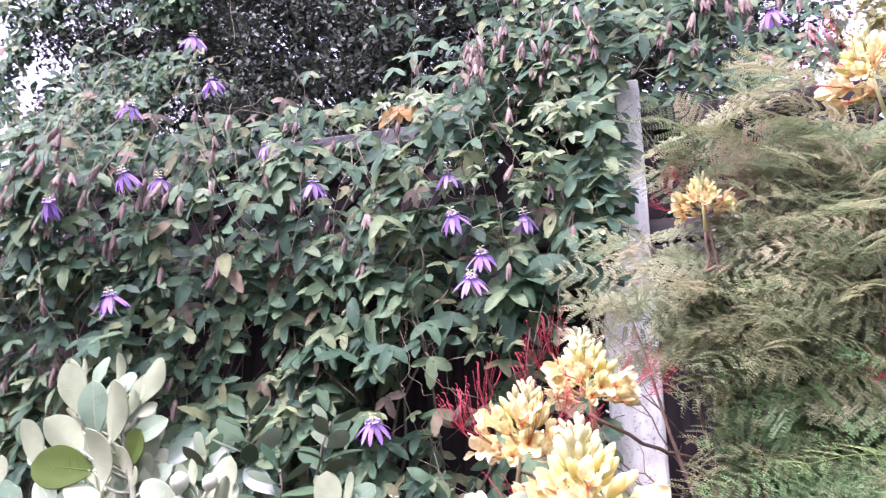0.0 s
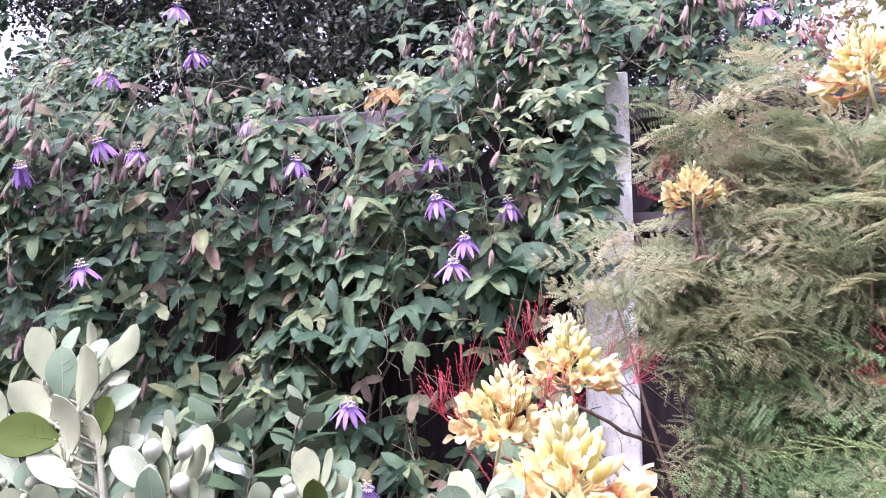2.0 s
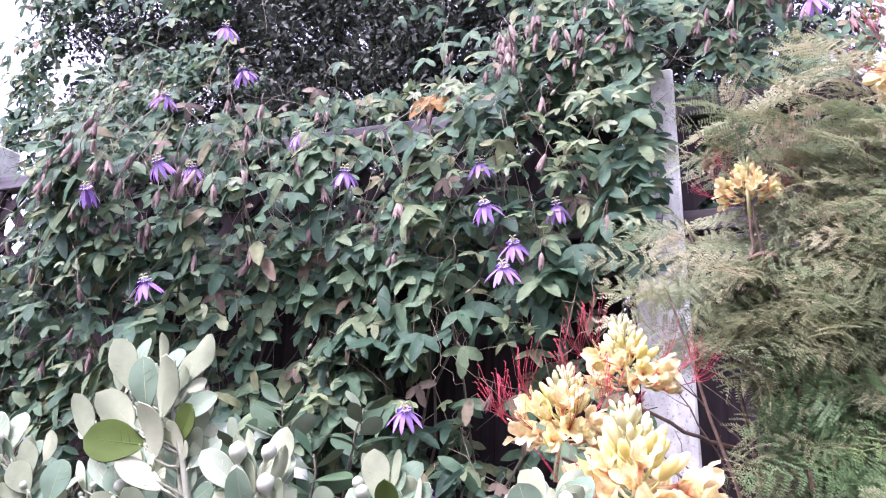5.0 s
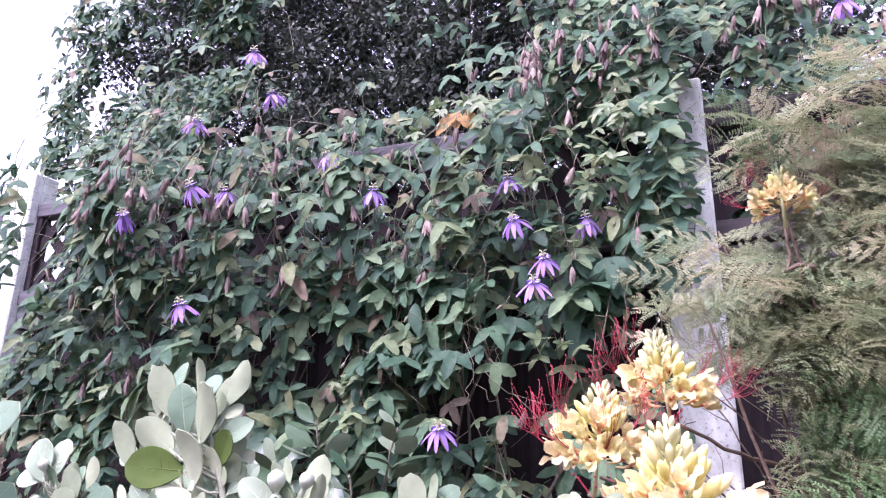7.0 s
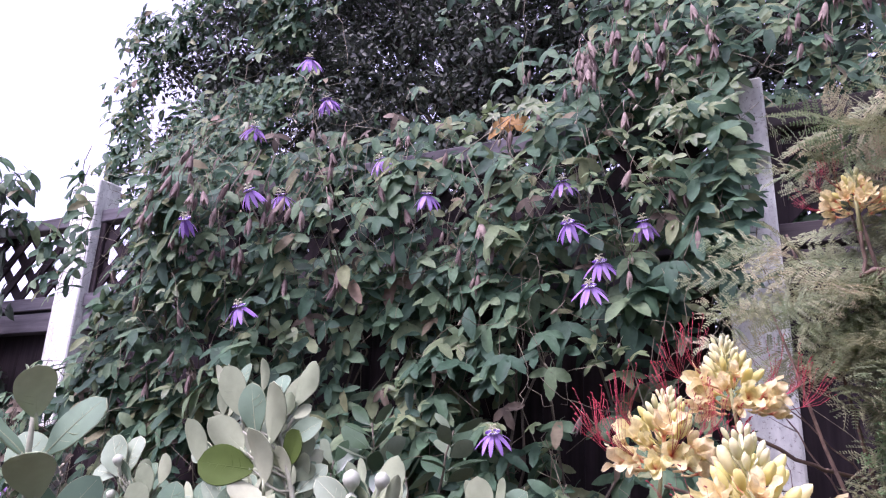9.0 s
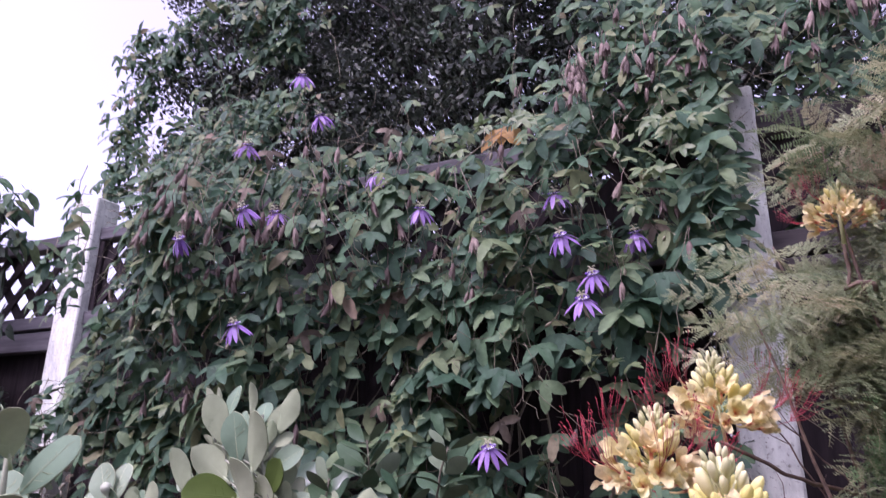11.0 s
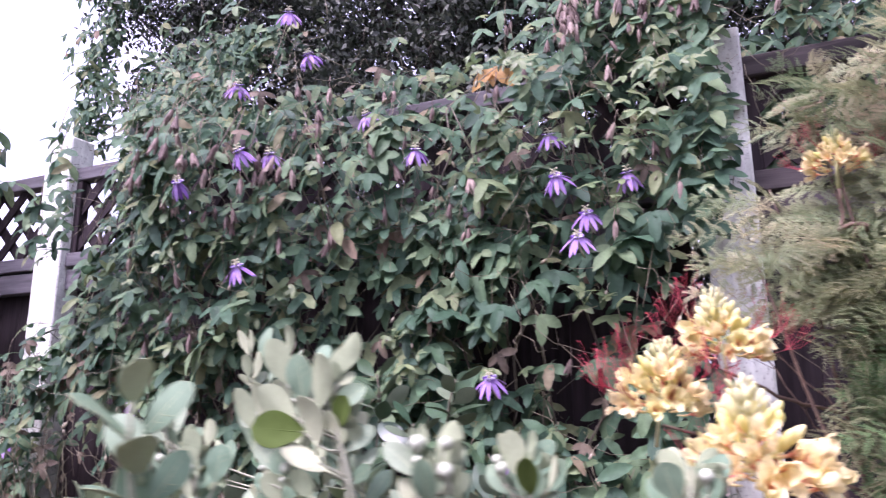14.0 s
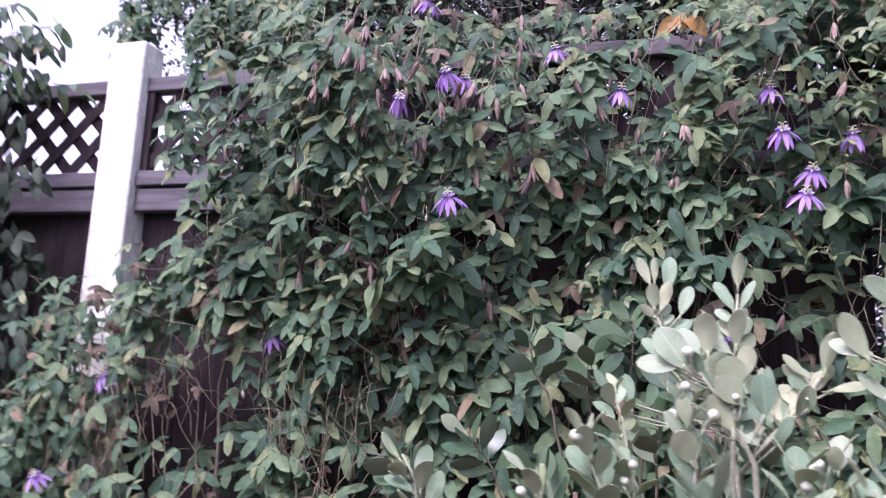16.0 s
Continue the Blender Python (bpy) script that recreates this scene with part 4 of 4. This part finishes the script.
buds = []
for k, (L, w) in enumerate(((0.011, 0.0024), (0.017, 0.0036), (0.024, 0.005), (0.029, 0.0058))):
    b = Build()
    spindle(b, [(0, 0.001), (L * 0.1, w * 0.6), (L * 0.35, w * 0.95), (L * 0.62, w), (L * 0.85, w * 0.7), (L * 0.96, w * 0.3), (L, w * 0.05)], 8)
    tube(b, [(0, 0.001, 0), (0, -0.008, 0.001), (0, -0.018, 0.004)], 0.0012, 0.0013, 4)
    buds.append(b.mesh("bud", M_gbud if k < 2 else M_ybud))
flows = []
for k in range(3):
    r = random.Random(k + 50)
    b = Build()
    for j in range(5):
        q = Build()
        lobe(q, 0, 0.028, 0.0125, 9, 0.25, -0.3 + r.uniform(-0.35, 0.5), 1.3, wave=0.6, ph=j * 2 + k, blunt=0.55)
        v = np.concatenate(q.v)
        t_ = -0.85 + r.uniform(-0.35, 0.35)
        ct, st = math.cos(t_), math.sin(t_)
        y, z = v[:, 1] * ct + v[:, 2] * st, -v[:, 1] * st + v[:, 2] * ct
        a = j * 2 * np.pi / 5 + r.uniform(-0.15, 0.15)
        b.add(np.stack([v[:, 0] * math.cos(a) - y * math.sin(a), z, v[:, 0] * math.sin(a) + y * math.cos(a)], 1), q.f)
    tube(b, [(0, 0.001, 0), (0, -0.01, 0), (0, -0.02, 0.003)], 0.002, 0.0013, 5)
    flows.append(b.mesh("flower", M_ypetal))
stams = []
for k in range(3):
    r = np.random.default_rng(k + 9)
    b = Build()
    for j in range(13):
        e = np.array((r.normal(0, 0.018), 0.072 + r.normal(0, 0.007), 0.02 + r.normal(0, 0.014)))
        mid = np.array((e[0] * 0.35, 0.035, -0.004))
        tube(b, [(0, 0, 0), mid * 0.6, mid, (mid + e) / 2 + (0, 0, -0.004), e], 0.00026, 0.0002, 3)
        tube(b, [e, e + np.array((0, 0.003, 0.0005))], 0.0007, 0.0005, 4)
    stams.append(b.mesh("stamens", M_red))
for i, (p, s) in enumerate(HEADS):
    r = np.random.default_rng(i + 30)
    p = np.array(p)
    ax = unit((r.uniform(-0.2, 0.2), -0.2, 1))
    b = Build()
    tube(b, [p - ax * 0.07 * s, p - ax * 0.02 * s, p + ax * 0.055 * s], 0.003, 0.0015, 6)
    head = part("flower_head", b.mesh("flower_head", M_gbud), shrub, None, "cluster of yellow buds and open flowers")
    n = 54
    for j in range(n):
        t_ = j / (n - 1)
        az_ = j * 2.39996
        d = np.array((math.cos(az_), math.sin(az_), 0))
        lift = 0.7 + 1.6 * t_ ** 1.3
        al = unit(d + np.array((0, 0, lift)) + r.normal(0, 0.16, 3))
        at = p + ax * s * (-0.035 + 0.085 * t_) + al * 0.017 * s + d * 0.014 * s * (1 - t_)
        if j < 17 or j in (20, 23, 27):
            al = unit(d * 1.0 + np.array((0, 0, 0.15 + 0.03 * j)))
            part("flower", flows[j % 3], head, Matrix(axes(at + d * 0.012, al + r.normal(0, 0.18, 3), (0, 0, 1), s * r.uniform(0.8, 1.3)).tolist()))
            if (j % 4 == 0 and i != 2) or (i == 1 and j % 3 == 1) or (i == 2 and j == 7):
                part("stamens", stams[j % 3], head, Matrix(axes(at + d * 0.014, al + np.array((0, 0, r.normal(0.2, 0.35))), (0, 0, 1), s).tolist()), "long red stamens")
        else:
            k = 3 if t_ < 0.45 else 2 if t_ < 0.65 else 1 if t_ < 0.85 else 0
            part("bud", buds[k], head, Matrix(axes(at, al, (0.3, 0.2, 1), s * r.uniform(0.82, 1.1)).tolist()))

# ---- silvery broad-leaved shrub ----
def shrub_leaf(seed, L, ratio, blunt=0.55, rib_mat=1):
    r = random.Random(seed)
    b = Build()
    fo, dr, wv = r.uniform(-0.05, 0.25), r.uniform(-0.25, 0.25), r.uniform(0.02, 0.1)
    lobe(b, 0, L, L * ratio, 10, fo, dr, 1.3, wave=wv, ph=seed, mat=0, z0=0.0006, blunt=blunt)
    lobe(b, 0, L, L * ratio, 10, fo, dr, 1.3, wave=wv, ph=seed, mat=1, flip=True, z0=-0.0004, blunt=blunt)
    rib = [(0, L * q, -dr * L * q * q + 0.0003) for q in np.linspace(0.0, 0.94, 7)]
    tube(b, rib, 0.0009, 0.0004, 4, rib_mat)
    tube(b, [(0, 0.003, 0), (0, -0.009, -0.001)], 0.0012, 0.0013, 5, 1)
    # a thin pale rim and side veins
    edge = lambda q, e: np.array((e * L * ratio * 0.5 * math.sin(math.pi * min(1, q ** 1.3 * 0.985 + 0.015)) ** blunt, L * q,
                                  -dr * L * q * q + (fo + wv * math.sin(seed + q * 9 + e * 2)) * L * ratio * 0.5 * abs(e) * math.sin(math.pi * min(1, q ** 1.3 * 0.985 + 0.015)) ** blunt))
    for e in (-1, 1):
        tube(b, [edge(q, e) for q in np.linspace(0.04, 1.0, 14)], 0.0004, 0.0004, 3, rib_mat)
        for q in (0.22, 0.36, 0.5, 0.64, 0.77):
            p0 = np.array((0, L * q, -dr * L * q * q + 0.0002))
            tube(b, [p0, (p0 * 0.5 + edge(min(1, q + 0.12), e) * 0.5), p0 * 0.12 + edge(min(0.97, q + 0.17), e) * 0.88], 0.0006, 0.0003, 3, rib_mat)
    return b


sil_builds = [shrub_leaf(i, 0.041, 0.52 + 0.04 * (i % 4)) for i in range(6)]
sil_meshes = [b.mesh("leaf", M_sil_top, M_sil_under) for b in sil_builds]
dark_meshes = [shrub_leaf(i + 40, 0.07, 0.44 + 0.04 * (i % 3), 0.75, 0).mesh("leaf", M_dark_top, M_dark_under) for i in range(4)]
b = Build()
spindle(b, [(-0.012, 0.0014), (-0.002, 0.0018), (0, 0.003), (0.003, 0.0058), (0.007, 0.007), (0.011, 0.006), (0.0135, 0.003), (0.0145, 0.001)], 9)
bud_mesh = b.mesh("bud", M_down)


def sprig(parent, base, tip, pairs, size, seed, meshes, nbuds=0, lean=0.58, stem_mat=None, under_out=0.75, gap=0.019):
    r = np.random.default_rng(seed)
    base, tip = np.array(base, float), np.array(tip, float)
    pts = curve(base, tip, 9, 0.0, 0.006, r)
    b = Build()
    tube(b, pts, 0.0032 * size, 0.0015 * size, 6)
    part("twig", b.mesh("twig", stem_mat or M_twig_pale), parent)
    ax = unit(tip - base)
    u = unit(np.cross(ax, (0.2, 1, 0.1)))
    w = np.cross(ax, u)
    span = np.linalg.norm(tip - base)
    for i in range(pairs):
        t_ = 1 - (i / pairs) * min(0.95, gap * pairs * size / span) - 0.01
        c = base + (tip - base) * t_
        a0 = i * 1.45 + r.uniform(-0.3, 0.3)
        opening = lean * (0.45 + 0.7 * i / pairs)
        for sg in (0, math.pi):
            d = math.cos(a0 + sg) * u + math.sin(a0 + sg) * w
            al = unit(ax + d * opening * 1.3 + r.normal(0, 0.13, 3))
            # upright leaves show their pale undersides outward
            face = unit(-d * under_out + ax * 0.4 + r.normal(0, 0.35, 3))
            part("leaf", meshes[int(r.integers(len(meshes)))], parent, Matrix(axes(c + d * 0.006, al, face, size * r.uniform(0.75, 1.1) * (0.8 + 0.25 * min(1, i / 2))).tolist()))
    for k in range(nbuds):
        d = r.normal(0, 1, 3)
        d = unit(d - ax * np.dot(d, ax))
        c = tip - ax * r.uniform(0.0, 0.035) + d * 0.014
        part("bud", bud_mesh, parent, Matrix(axes(c, d * 0.5 + ax, (0, -1, 0.2), size * r.uniform(0.7, 1.0)).tolist()))


feijoa = empty("silver_leaved_shrub", (-0.5, 0.75, 0), "silvery grey-green shrub with downy round buds", "shrub")
core = np.array((-0.48, 0.72, 0.55))
b = Build()
tube(b, curve((-0.5, 0.75, 0), core, 7, 0, 0.01, rng), 0.022, 0.014, 8)
part("trunk", b.mesh("trunk", M_stem_brown), feijoa)
SPRIGS = [  # tip, pairs, size, buds
    ((-0.405, 0.6, 1.285), 6, 1.0, 1), ((-0.335, 0.61, 1.275), 6, 1.0, 1), ((-0.46, 0.63, 1.235), 6, 0.9, 1), ((-0.38, 0.56, 1.25), 7, 1.05, 2), ((-0.27, 0.58, 1.25), 6, 0.95, 1), ((-0.5, 0.6, 1.22), 6, 0.95, 2),
    ((-0.37, 0.36, 1.358), 6, 1.2, 0),
    ((-0.6, 0.62, 1.27), 7, 0.9, 2),
    ((-0.9, 0.6, 1.195), 6, 0.95, 1),
    ((-0.75, 0.57, 1.195), 7, 0.95, 3),
    ((-0.7, 0.6, 1.235), 7, 1.0, 1),
    ((-0.66, 0.63, 1.21), 6, 0.9, 3),
    ((-0.6, 0.4, 1.215), 7, 1.05, 0),
    ((-0.68, 0.76, 1.275), 5, 0.85, 0),
    ((-0.47, 0.48, 1.22), 8, 0.95, 3),
    ((-0.3, 0.55, 1.24), 8, 0.95, 4),
    ((-0.12, 0.52, 1.22), 7, 0.9, 3),
    ((-0.55, 0.86, 1.27), 8, 0.85, 0),
    ((-0.25, 0.72, 1.2), 8, 0.95, 2),
]
for i, (tip, pairs, size, nb) in enumerate(SPRIGS):
    tip = np.array(tip) - (0, 0, 0.022)
    fork = core + (tip - core) * np.array((0.75, 0.75, 0.62))
    b = Build()
    tube(b, curve(core - (0, 0, 0.1), fork, 7, 0, 0.008, rng), 0.008, 0.0045, 6)
    part("branch", b.mesh("branch", M_stem_brown), feijoa)
    sprig(feijoa, fork, tip, pairs, size, i + 100, sil_meshes, nb, 0.85 if pairs < 7 else 0.58, None, 0.9, 0.021)

green_leaf = shrub_leaf(77, 0.041, 0.56, 0.55, 0).mesh("leaf", M_green_leaf, M_sil_under)


def leaf_sprig(at, stem, leaves, buds):
    """A sprig whose leaves are set one by one, in centimetres from its tip.
    leaves: foot across and up, length, lean in degrees, width by length, how far the end stands forward (-) or back, kind
    (0 upper face out, 1 pale underside out, 2 plain green); buds: across, up, radius."""
    at = np.array(at)
    line = [at + np.array((x, 0.0, z)) / 100 for x, z in stem]
    b = Build()
    tube(b, np.vstack([curve(core - (0, 0, 0.1), line[0], 8, 0, 0.006, rng), line[1:]]), 0.0065, 0.0016, 6)
    part("twig", b.mesh("twig", M_twig_pale), feijoa)
    heights = [p[2] for p in line]

    def stalk(foot, r):
        z = min(heights[-1], foot[2] - 0.5 * abs(foot[0] - at[0]) - 0.006)
        on = np.array([np.interp(z, heights, [p[k] for p in line]) for k in range(3)])
        if np.linalg.norm(on - foot) > 0.006:
            b = Build()
            tube(b, [on, (on + foot) / 2 - np.array((0, 0, 0.003)), foot], r, r * 0.8, 5)
            part("twig", b.mesh("twig", M_twig_pale), feijoa)

    for x, z, length, lean_, wide, depth, kind in leaves:
        foot = at + np.array((x, -0.2 + 0.25 * depth, z)) / 100
        a = radians(lean_)
        depth *= 0.35 if kind == 1 else 1.0
        d = unit((math.sin(a), depth / length, math.cos(a)))
        face = (rng.normal(0, 0.25), 1.0 if kind == 1 else -1.0, (-0.3, 0.45, 0.1)[(1, 0, 2).index(kind)] + rng.normal(0, 0.12))
        m = axes(foot, d, face, 0.88 * length / 4.1)
        m[:3, 0] *= max(0.5, min(1.25, wide / 0.56))
        part("leaf", green_leaf if kind == 2 else sil_meshes[int(rng.integers(len(sil_meshes)))], feijoa, Matrix(m.tolist()), "plain mid-green mature leaf" if kind == 2 else "")
        stalk(foot, 0.0013)
    # smaller leaves in pairs behind them, along the stem
    r = np.random.default_rng(int(abs(at[0]) * 1000))
    for i in range(9):
        q = 0.1 + 0.62 * i / 8
        z = heights[-1] - q * (heights[-1] - heights[0])
        foot = np.array([np.interp(z, heights, [p[k] for p in line]) for k in range(3)])
        for sg in (-1, 1):
            out = np.array((sg * r.uniform(0.25, 1.0), r.uniform(-0.1, 0.6), r.uniform(0.6, 1.1)))
            up = r.random() < 0.5
            m = axes(foot + unit(out) * 0.006, unit(out), (r.normal(0, 0.3), -1.0 if up else 1.0, 0.3 + r.normal(0, 0.2)), r.uniform(0.5, 0.85))
            part("leaf", sil_meshes[int(r.integers(len(sil_meshes)))], feijoa, Matrix(m.tolist()))
    for x, z, radius in buds:
        p = at + np.array((x, -0.8, z)) / 100
        part("bud", bud_mesh, feijoa, Matrix(axes(p - np.array((0, 0, 0.006)), (rng.normal(0, 0.2), -0.15, 1), (0, -1, 0.2), radius / 0.7).tolist()), "round downy white bud")
        stalk(p - np.array((0, 0, 0.014)), 0.001)


# tall leading sprig
leaf_sprig(at=(-0.364, 0.580, 1.372), stem=((3.8, -12.8), (2.2, -8.1), (0.1, -3.1), (0.0, 0.0)),
           leaves=((-3.4, -2.6, 5.8, -30, 0.50, -1.5, 1), (-3.9, -2.6, 5.6, -50, 0.43, 1.5, 0), (1.9, -1.6, 4.8, 27, 0.52, 1.0, 1), (0.2, -4.9, 6.1, 11, 0.55, -2.5, 1), (-1.8, -4.2, 5.2, -9, 0.56, -1.0, 0), (1.8, -2.7, 2.1, 49, 0.67, 1.0, 1), (-8.1, -7.0, 5.1, -27, 0.51, 0.0, 1), (-3.3, -5.6, 5.0, -56, 0.58, -0.5, 1), (0.0, -8.2, 5.4, -6, 0.68, -2.5, 1), (-7.6, -6.8, 4.1, -66, 0.52, 1.0, 0), (-2.6, -5.5, 3.7, 2, 0.57, 1.5, 0), (0.5, -4.1, 3.9, -2, 0.41, 1.5, 0),),
           buds=((-3.1, -2.6, 0.40),))
# its lower leaves
leaf_sprig(at=(-0.355, 0.585, 1.300), stem=((2.4, -7.5), (1.6, -4.8), (0.9, -2.4), (0.0, 0.0)),
           leaves=((-2.9, 0.0, 6.0, -86, 0.67, -1.5, 2), (0.6, 0.5, 4.2, 34, 0.62, -1.0, 2), (0.9, -1.2, 2.3, 35, 1.04, -1.0, 1), (-0.4, 0.9, 3.4, 19, 0.35, 0.5, 1), (-0.3, -3.4, 5.8, -67, 0.39, -1.5, 1), (-5.0, -4.7, 4.0, -32, 0.60, 0.5, 0), (-1.7, -5.9, 3.4, -31, 0.69, -2.0, 1), (2.0, -4.3, 4.4, 34, 0.42, 1.0, 0), (-5.4, -6.5, 3.4, -35, 0.70, -1.0, 1), (0.5, -3.4, 3.0, -20, 0.66, 1.0, 0), (-6.6, -3.8, 4.3, -55, 0.40, 1.0, 0),),
           buds=((-7.4, -3.2, 0.30), (-5.1, -4.2, 0.30),))
# budding sprig
leaf_sprig(at=(-0.196, 0.480, 1.288), stem=((0.2, -5.7), (0.1, -3.6), (0.0, -1.8), (0.0, 0.0)),
           leaves=((-1.0, -0.9, 4.1, -49, 0.51, -1.0, 0), (-1.2, 0.5, 2.4, -27, 0.37, 1.0, 1), (-0.9, 0.9, 2.2, -17, 0.31, 1.5, 1), (1.1, -1.1, 3.7, 19, 0.22, -0.5, 1), (-0.1, -2.7, 3.9, -3, 0.58, -2.0, 0), (1.7, -2.4, 2.9, 15, 0.38, -1.0, 1), (-0.8, -3.3, 3.2, -38, 0.44, -1.0, 1),),
           buds=((-1.1, 1.4, 0.60), (1.0, 1.6, 0.50), (-1.1, -0.8, 0.61), (1.3, -0.4, 0.60), (-1.0, 0.4, 0.40),))
# small pale sprig with buds
leaf_sprig(at=(-0.185, 0.645, 1.273), stem=((0.5, -6.2), (0.3, -3.8), (0.1, -1.5), (0.0, 0.0)),
           leaves=((-0.5, -1.0, 4.6, -6, 0.51, -0.5, 1), (0.5, -0.3, 3.9, 18, 0.33, 0.5, 1), (-0.8, -0.1, 3.4, -26, 0.42, 1.0, 1), (1.0, -2.6, 4.4, 0, 0.50, -2.0, 2), (2.6, -2.0, 3.4, 17, 0.21, 0.0, 1), (-1.1, -2.7, 3.6, -40, 0.56, -0.5, 0), (2.2, -2.5, 4.0, 34, 0.55, 0.5, 0), (0.2, -2.8, 3.0, 0, 0.54, -1.0, 0),),
           buds=((-2.1, 0.4, 0.50), (-1.6, -0.4, 0.60),))
# low sprig beside the yellow flowers
leaf_sprig(at=(-0.030, 0.567, 1.275), stem=((-0.2, -3.8), (-0.1, -2.6), (0.0, -1.1), (0.0, 0.0)),
           leaves=((-1.0, -1.4, 3.3, -17, 0.73, -1.0, 0), (1.1, -1.0, 3.7, 26, 0.51, 0.5, 0), (0.1, -0.9, 2.2, 3, 0.41, 0.0, 1), (0.6, -0.9, 2.4, 11, 0.26, 1.0, 1), (-1.0, -1.9, 2.7, -34, 0.52, 1.0, 0), (0.8, -1.8, 2.8, 28, 0.54, -1.0, 0),),
           buds=((1.2, 0.5, 0.50),))
# greyer side sprig
leaf_sprig(at=(-0.587, 0.620, 1.280), stem=((5.1, -8.8), (3.5, -5.6), (2.0, -2.8), (0.0, 0.0)),
           leaves=((-1.4, 0.4, 5.5, -33, 0.67, 0.0, 0), (-1.0, 0.4, 5.0, -5, 0.64, 1.0, 0), (-2.2, 0.4, 4.7, -85, 0.48, 0.5, 0), (3.1, -1.8, 4.1, -3, 0.85, -1.0, 1), (4.4, -0.1, 3.4, 7, 0.65, 1.0, 1), (3.9, -2.9, 3.9, -40, 0.71, -2.0, 1), (6.1, -3.8, 4.6, 1, 0.74, 0.5, 0), (3.1, -5.6, 4.7, -34, 0.53, -1.0, 1), (-2.2, -0.1, 6.1, -43, 0.30, 2.0, 0),),
           buds=((-1.0, 2.0, 0.60), (-1.6, -1.4, 0.50), (3.2, -2.1, 0.40), (1.0, -4.2, 0.61),))
# spindly upright sprig
leaf_sprig(at=(-0.533, 0.750, 1.375), stem=((-0.9, -22.5), (-0.7, -16.1), (-0.4, -6.8), (0.0, 0.0)),
           leaves=((0.0, 1.0, 4.4, 3, 0.36, 0.0, 1), (-0.6, -1.9, 4.7, -27, 0.36, 1.0, 0), (0.3, -1.9, 4.5, 22, 0.20, 0.0, 0), (-0.4, -6.3, 5.1, 0, 0.51, -1.5, 1), (-0.3, -6.8, 5.8, 19, 0.26, 2.0, 0), (-3.5, -7.3, 5.6, -5, 0.52, -1.0, 1), (-2.0, -8.2, 6.1, -6, 0.30, 2.0, 0), (1.8, -12.3, 3.1, -14, 0.67, -1.0, 1), (-0.2, -9.5, 4.0, 19, 0.40, 0.5, 1), (-4.8, -10.5, 3.9, 40, 0.41, -1.0, 1), (-2.9, -13.6, 4.5, -18, 0.43, 0.5, 0), (2.2, -12.3, 4.1, 6, 0.22, 1.0, 1), (-0.8, -15.5, 4.1, -4, 0.41, -1.0, 0),),
           buds=((-5.2, -7.0, 0.20), (-2.1, -11.6, 0.30),))
# its side branch of small leaves
leaf_sprig(at=(-0.631, 0.790, 1.358), stem=((9.0, -15.4), (5.8, -10.1), (1.7, -3.9), (0.0, 0.0)),
           leaves=((-0.4, 3.2, 4.2, -24, 0.38, 0.0, 1), (0.2, 3.4, 3.7, 0, 0.27, 0.0, 1), (1.9, 2.5, 5.3, 4, 0.41, 1.0, 0), (0.2, 0.0, 3.6, -7, 0.56, -1.0, 1), (1.0, -0.2, 4.4, 16, 0.41, 0.0, 1), (3.5, -0.7, 4.6, 18, 0.39, 1.0, 0), (1.7, -10.0, 7.9, -16, 0.32, -0.5, 0), (3.1, -8.8, 5.5, -27, 0.26, -1.0, 1), (-3.0, -12.3, 5.2, -35, 0.21, 0.0, 1), (-2.8, -12.5, 4.5, -9, 0.41, 1.0, 0), (4.1, -13.4, 4.8, -16, 0.31, -1.0, 1), (2.8, -5.3, 4.5, 13, 0.42, 1.0, 0),),
           buds=((-3.0, -12.3, 0.32), (-2.6, -13.0, 0.41), (2.4, -4.6, 0.30),))
# its other side branch
leaf_sprig(at=(-0.462, 0.680, 1.279), stem=((-8.0, -10.6), (-5.1, -6.8), (-1.8, -3.0), (0.0, 0.0)),
           leaves=((0.5, 0.9, 4.8, 12, 0.46, 0.0, 1), (-1.4, 0.2, 3.5, -45, 0.23, 0.0, 1), (1.0, -1.2, 4.6, 75, 0.22, 0.0, 1), (-2.4, -4.0, 4.0, 28, 0.63, -1.0, 0), (-1.4, -1.2, 2.9, -17, 0.66, 1.0, 0), (-4.8, -2.7, 4.3, -3, 0.26, 0.0, 0), (-5.7, -5.7, 4.9, 26, 0.31, 1.0, 0), (-4.6, -7.4, 4.2, 25, 0.36, -1.0, 0),),
           buds=((-1.4, -1.8, 0.20),))

# ---- darker broad-leaved shrub at the vine's foot ----
broad = empty("broadleaf_shrub", (-0.62, 1.22, 0), "glossy dark green broad-leaved shrub below the vine", "shrub")
for i, tip in enumerate(((-0.5, 1.22, 1.36), (-0.66, 1.2, 1.37), (-0.56, 1.16, 1.28), (-0.74, 1.2, 1.3), (-0.86, 1.18, 1.33), (-0.62, 1.1, 1.2), (-0.95, 1.1, 1.15), (-1.1, 1.12, 1.08), (-0.4, 1.2, 1.18), (-0.8, 1.0, 1.1))):
    fork = np.array((-0.62, 1.25, 0.75)) + (np.array(tip) - (-0.62, 1.25, 0.75)) * np.array((0.6, 0.6, 0.5))
    b = Build()
    tube(b, curve((-0.62, 1.22, 0), fork, 7, 0, 0.01, rng), 0.009, 0.005, 6)
    part("branch", b.mesh("branch", M_stem_brown), broad)
    sprig(broad, fork, tip, 5, 1.1, i + 300, dark_meshes, 0, 1.9, M_stem, -0.1)
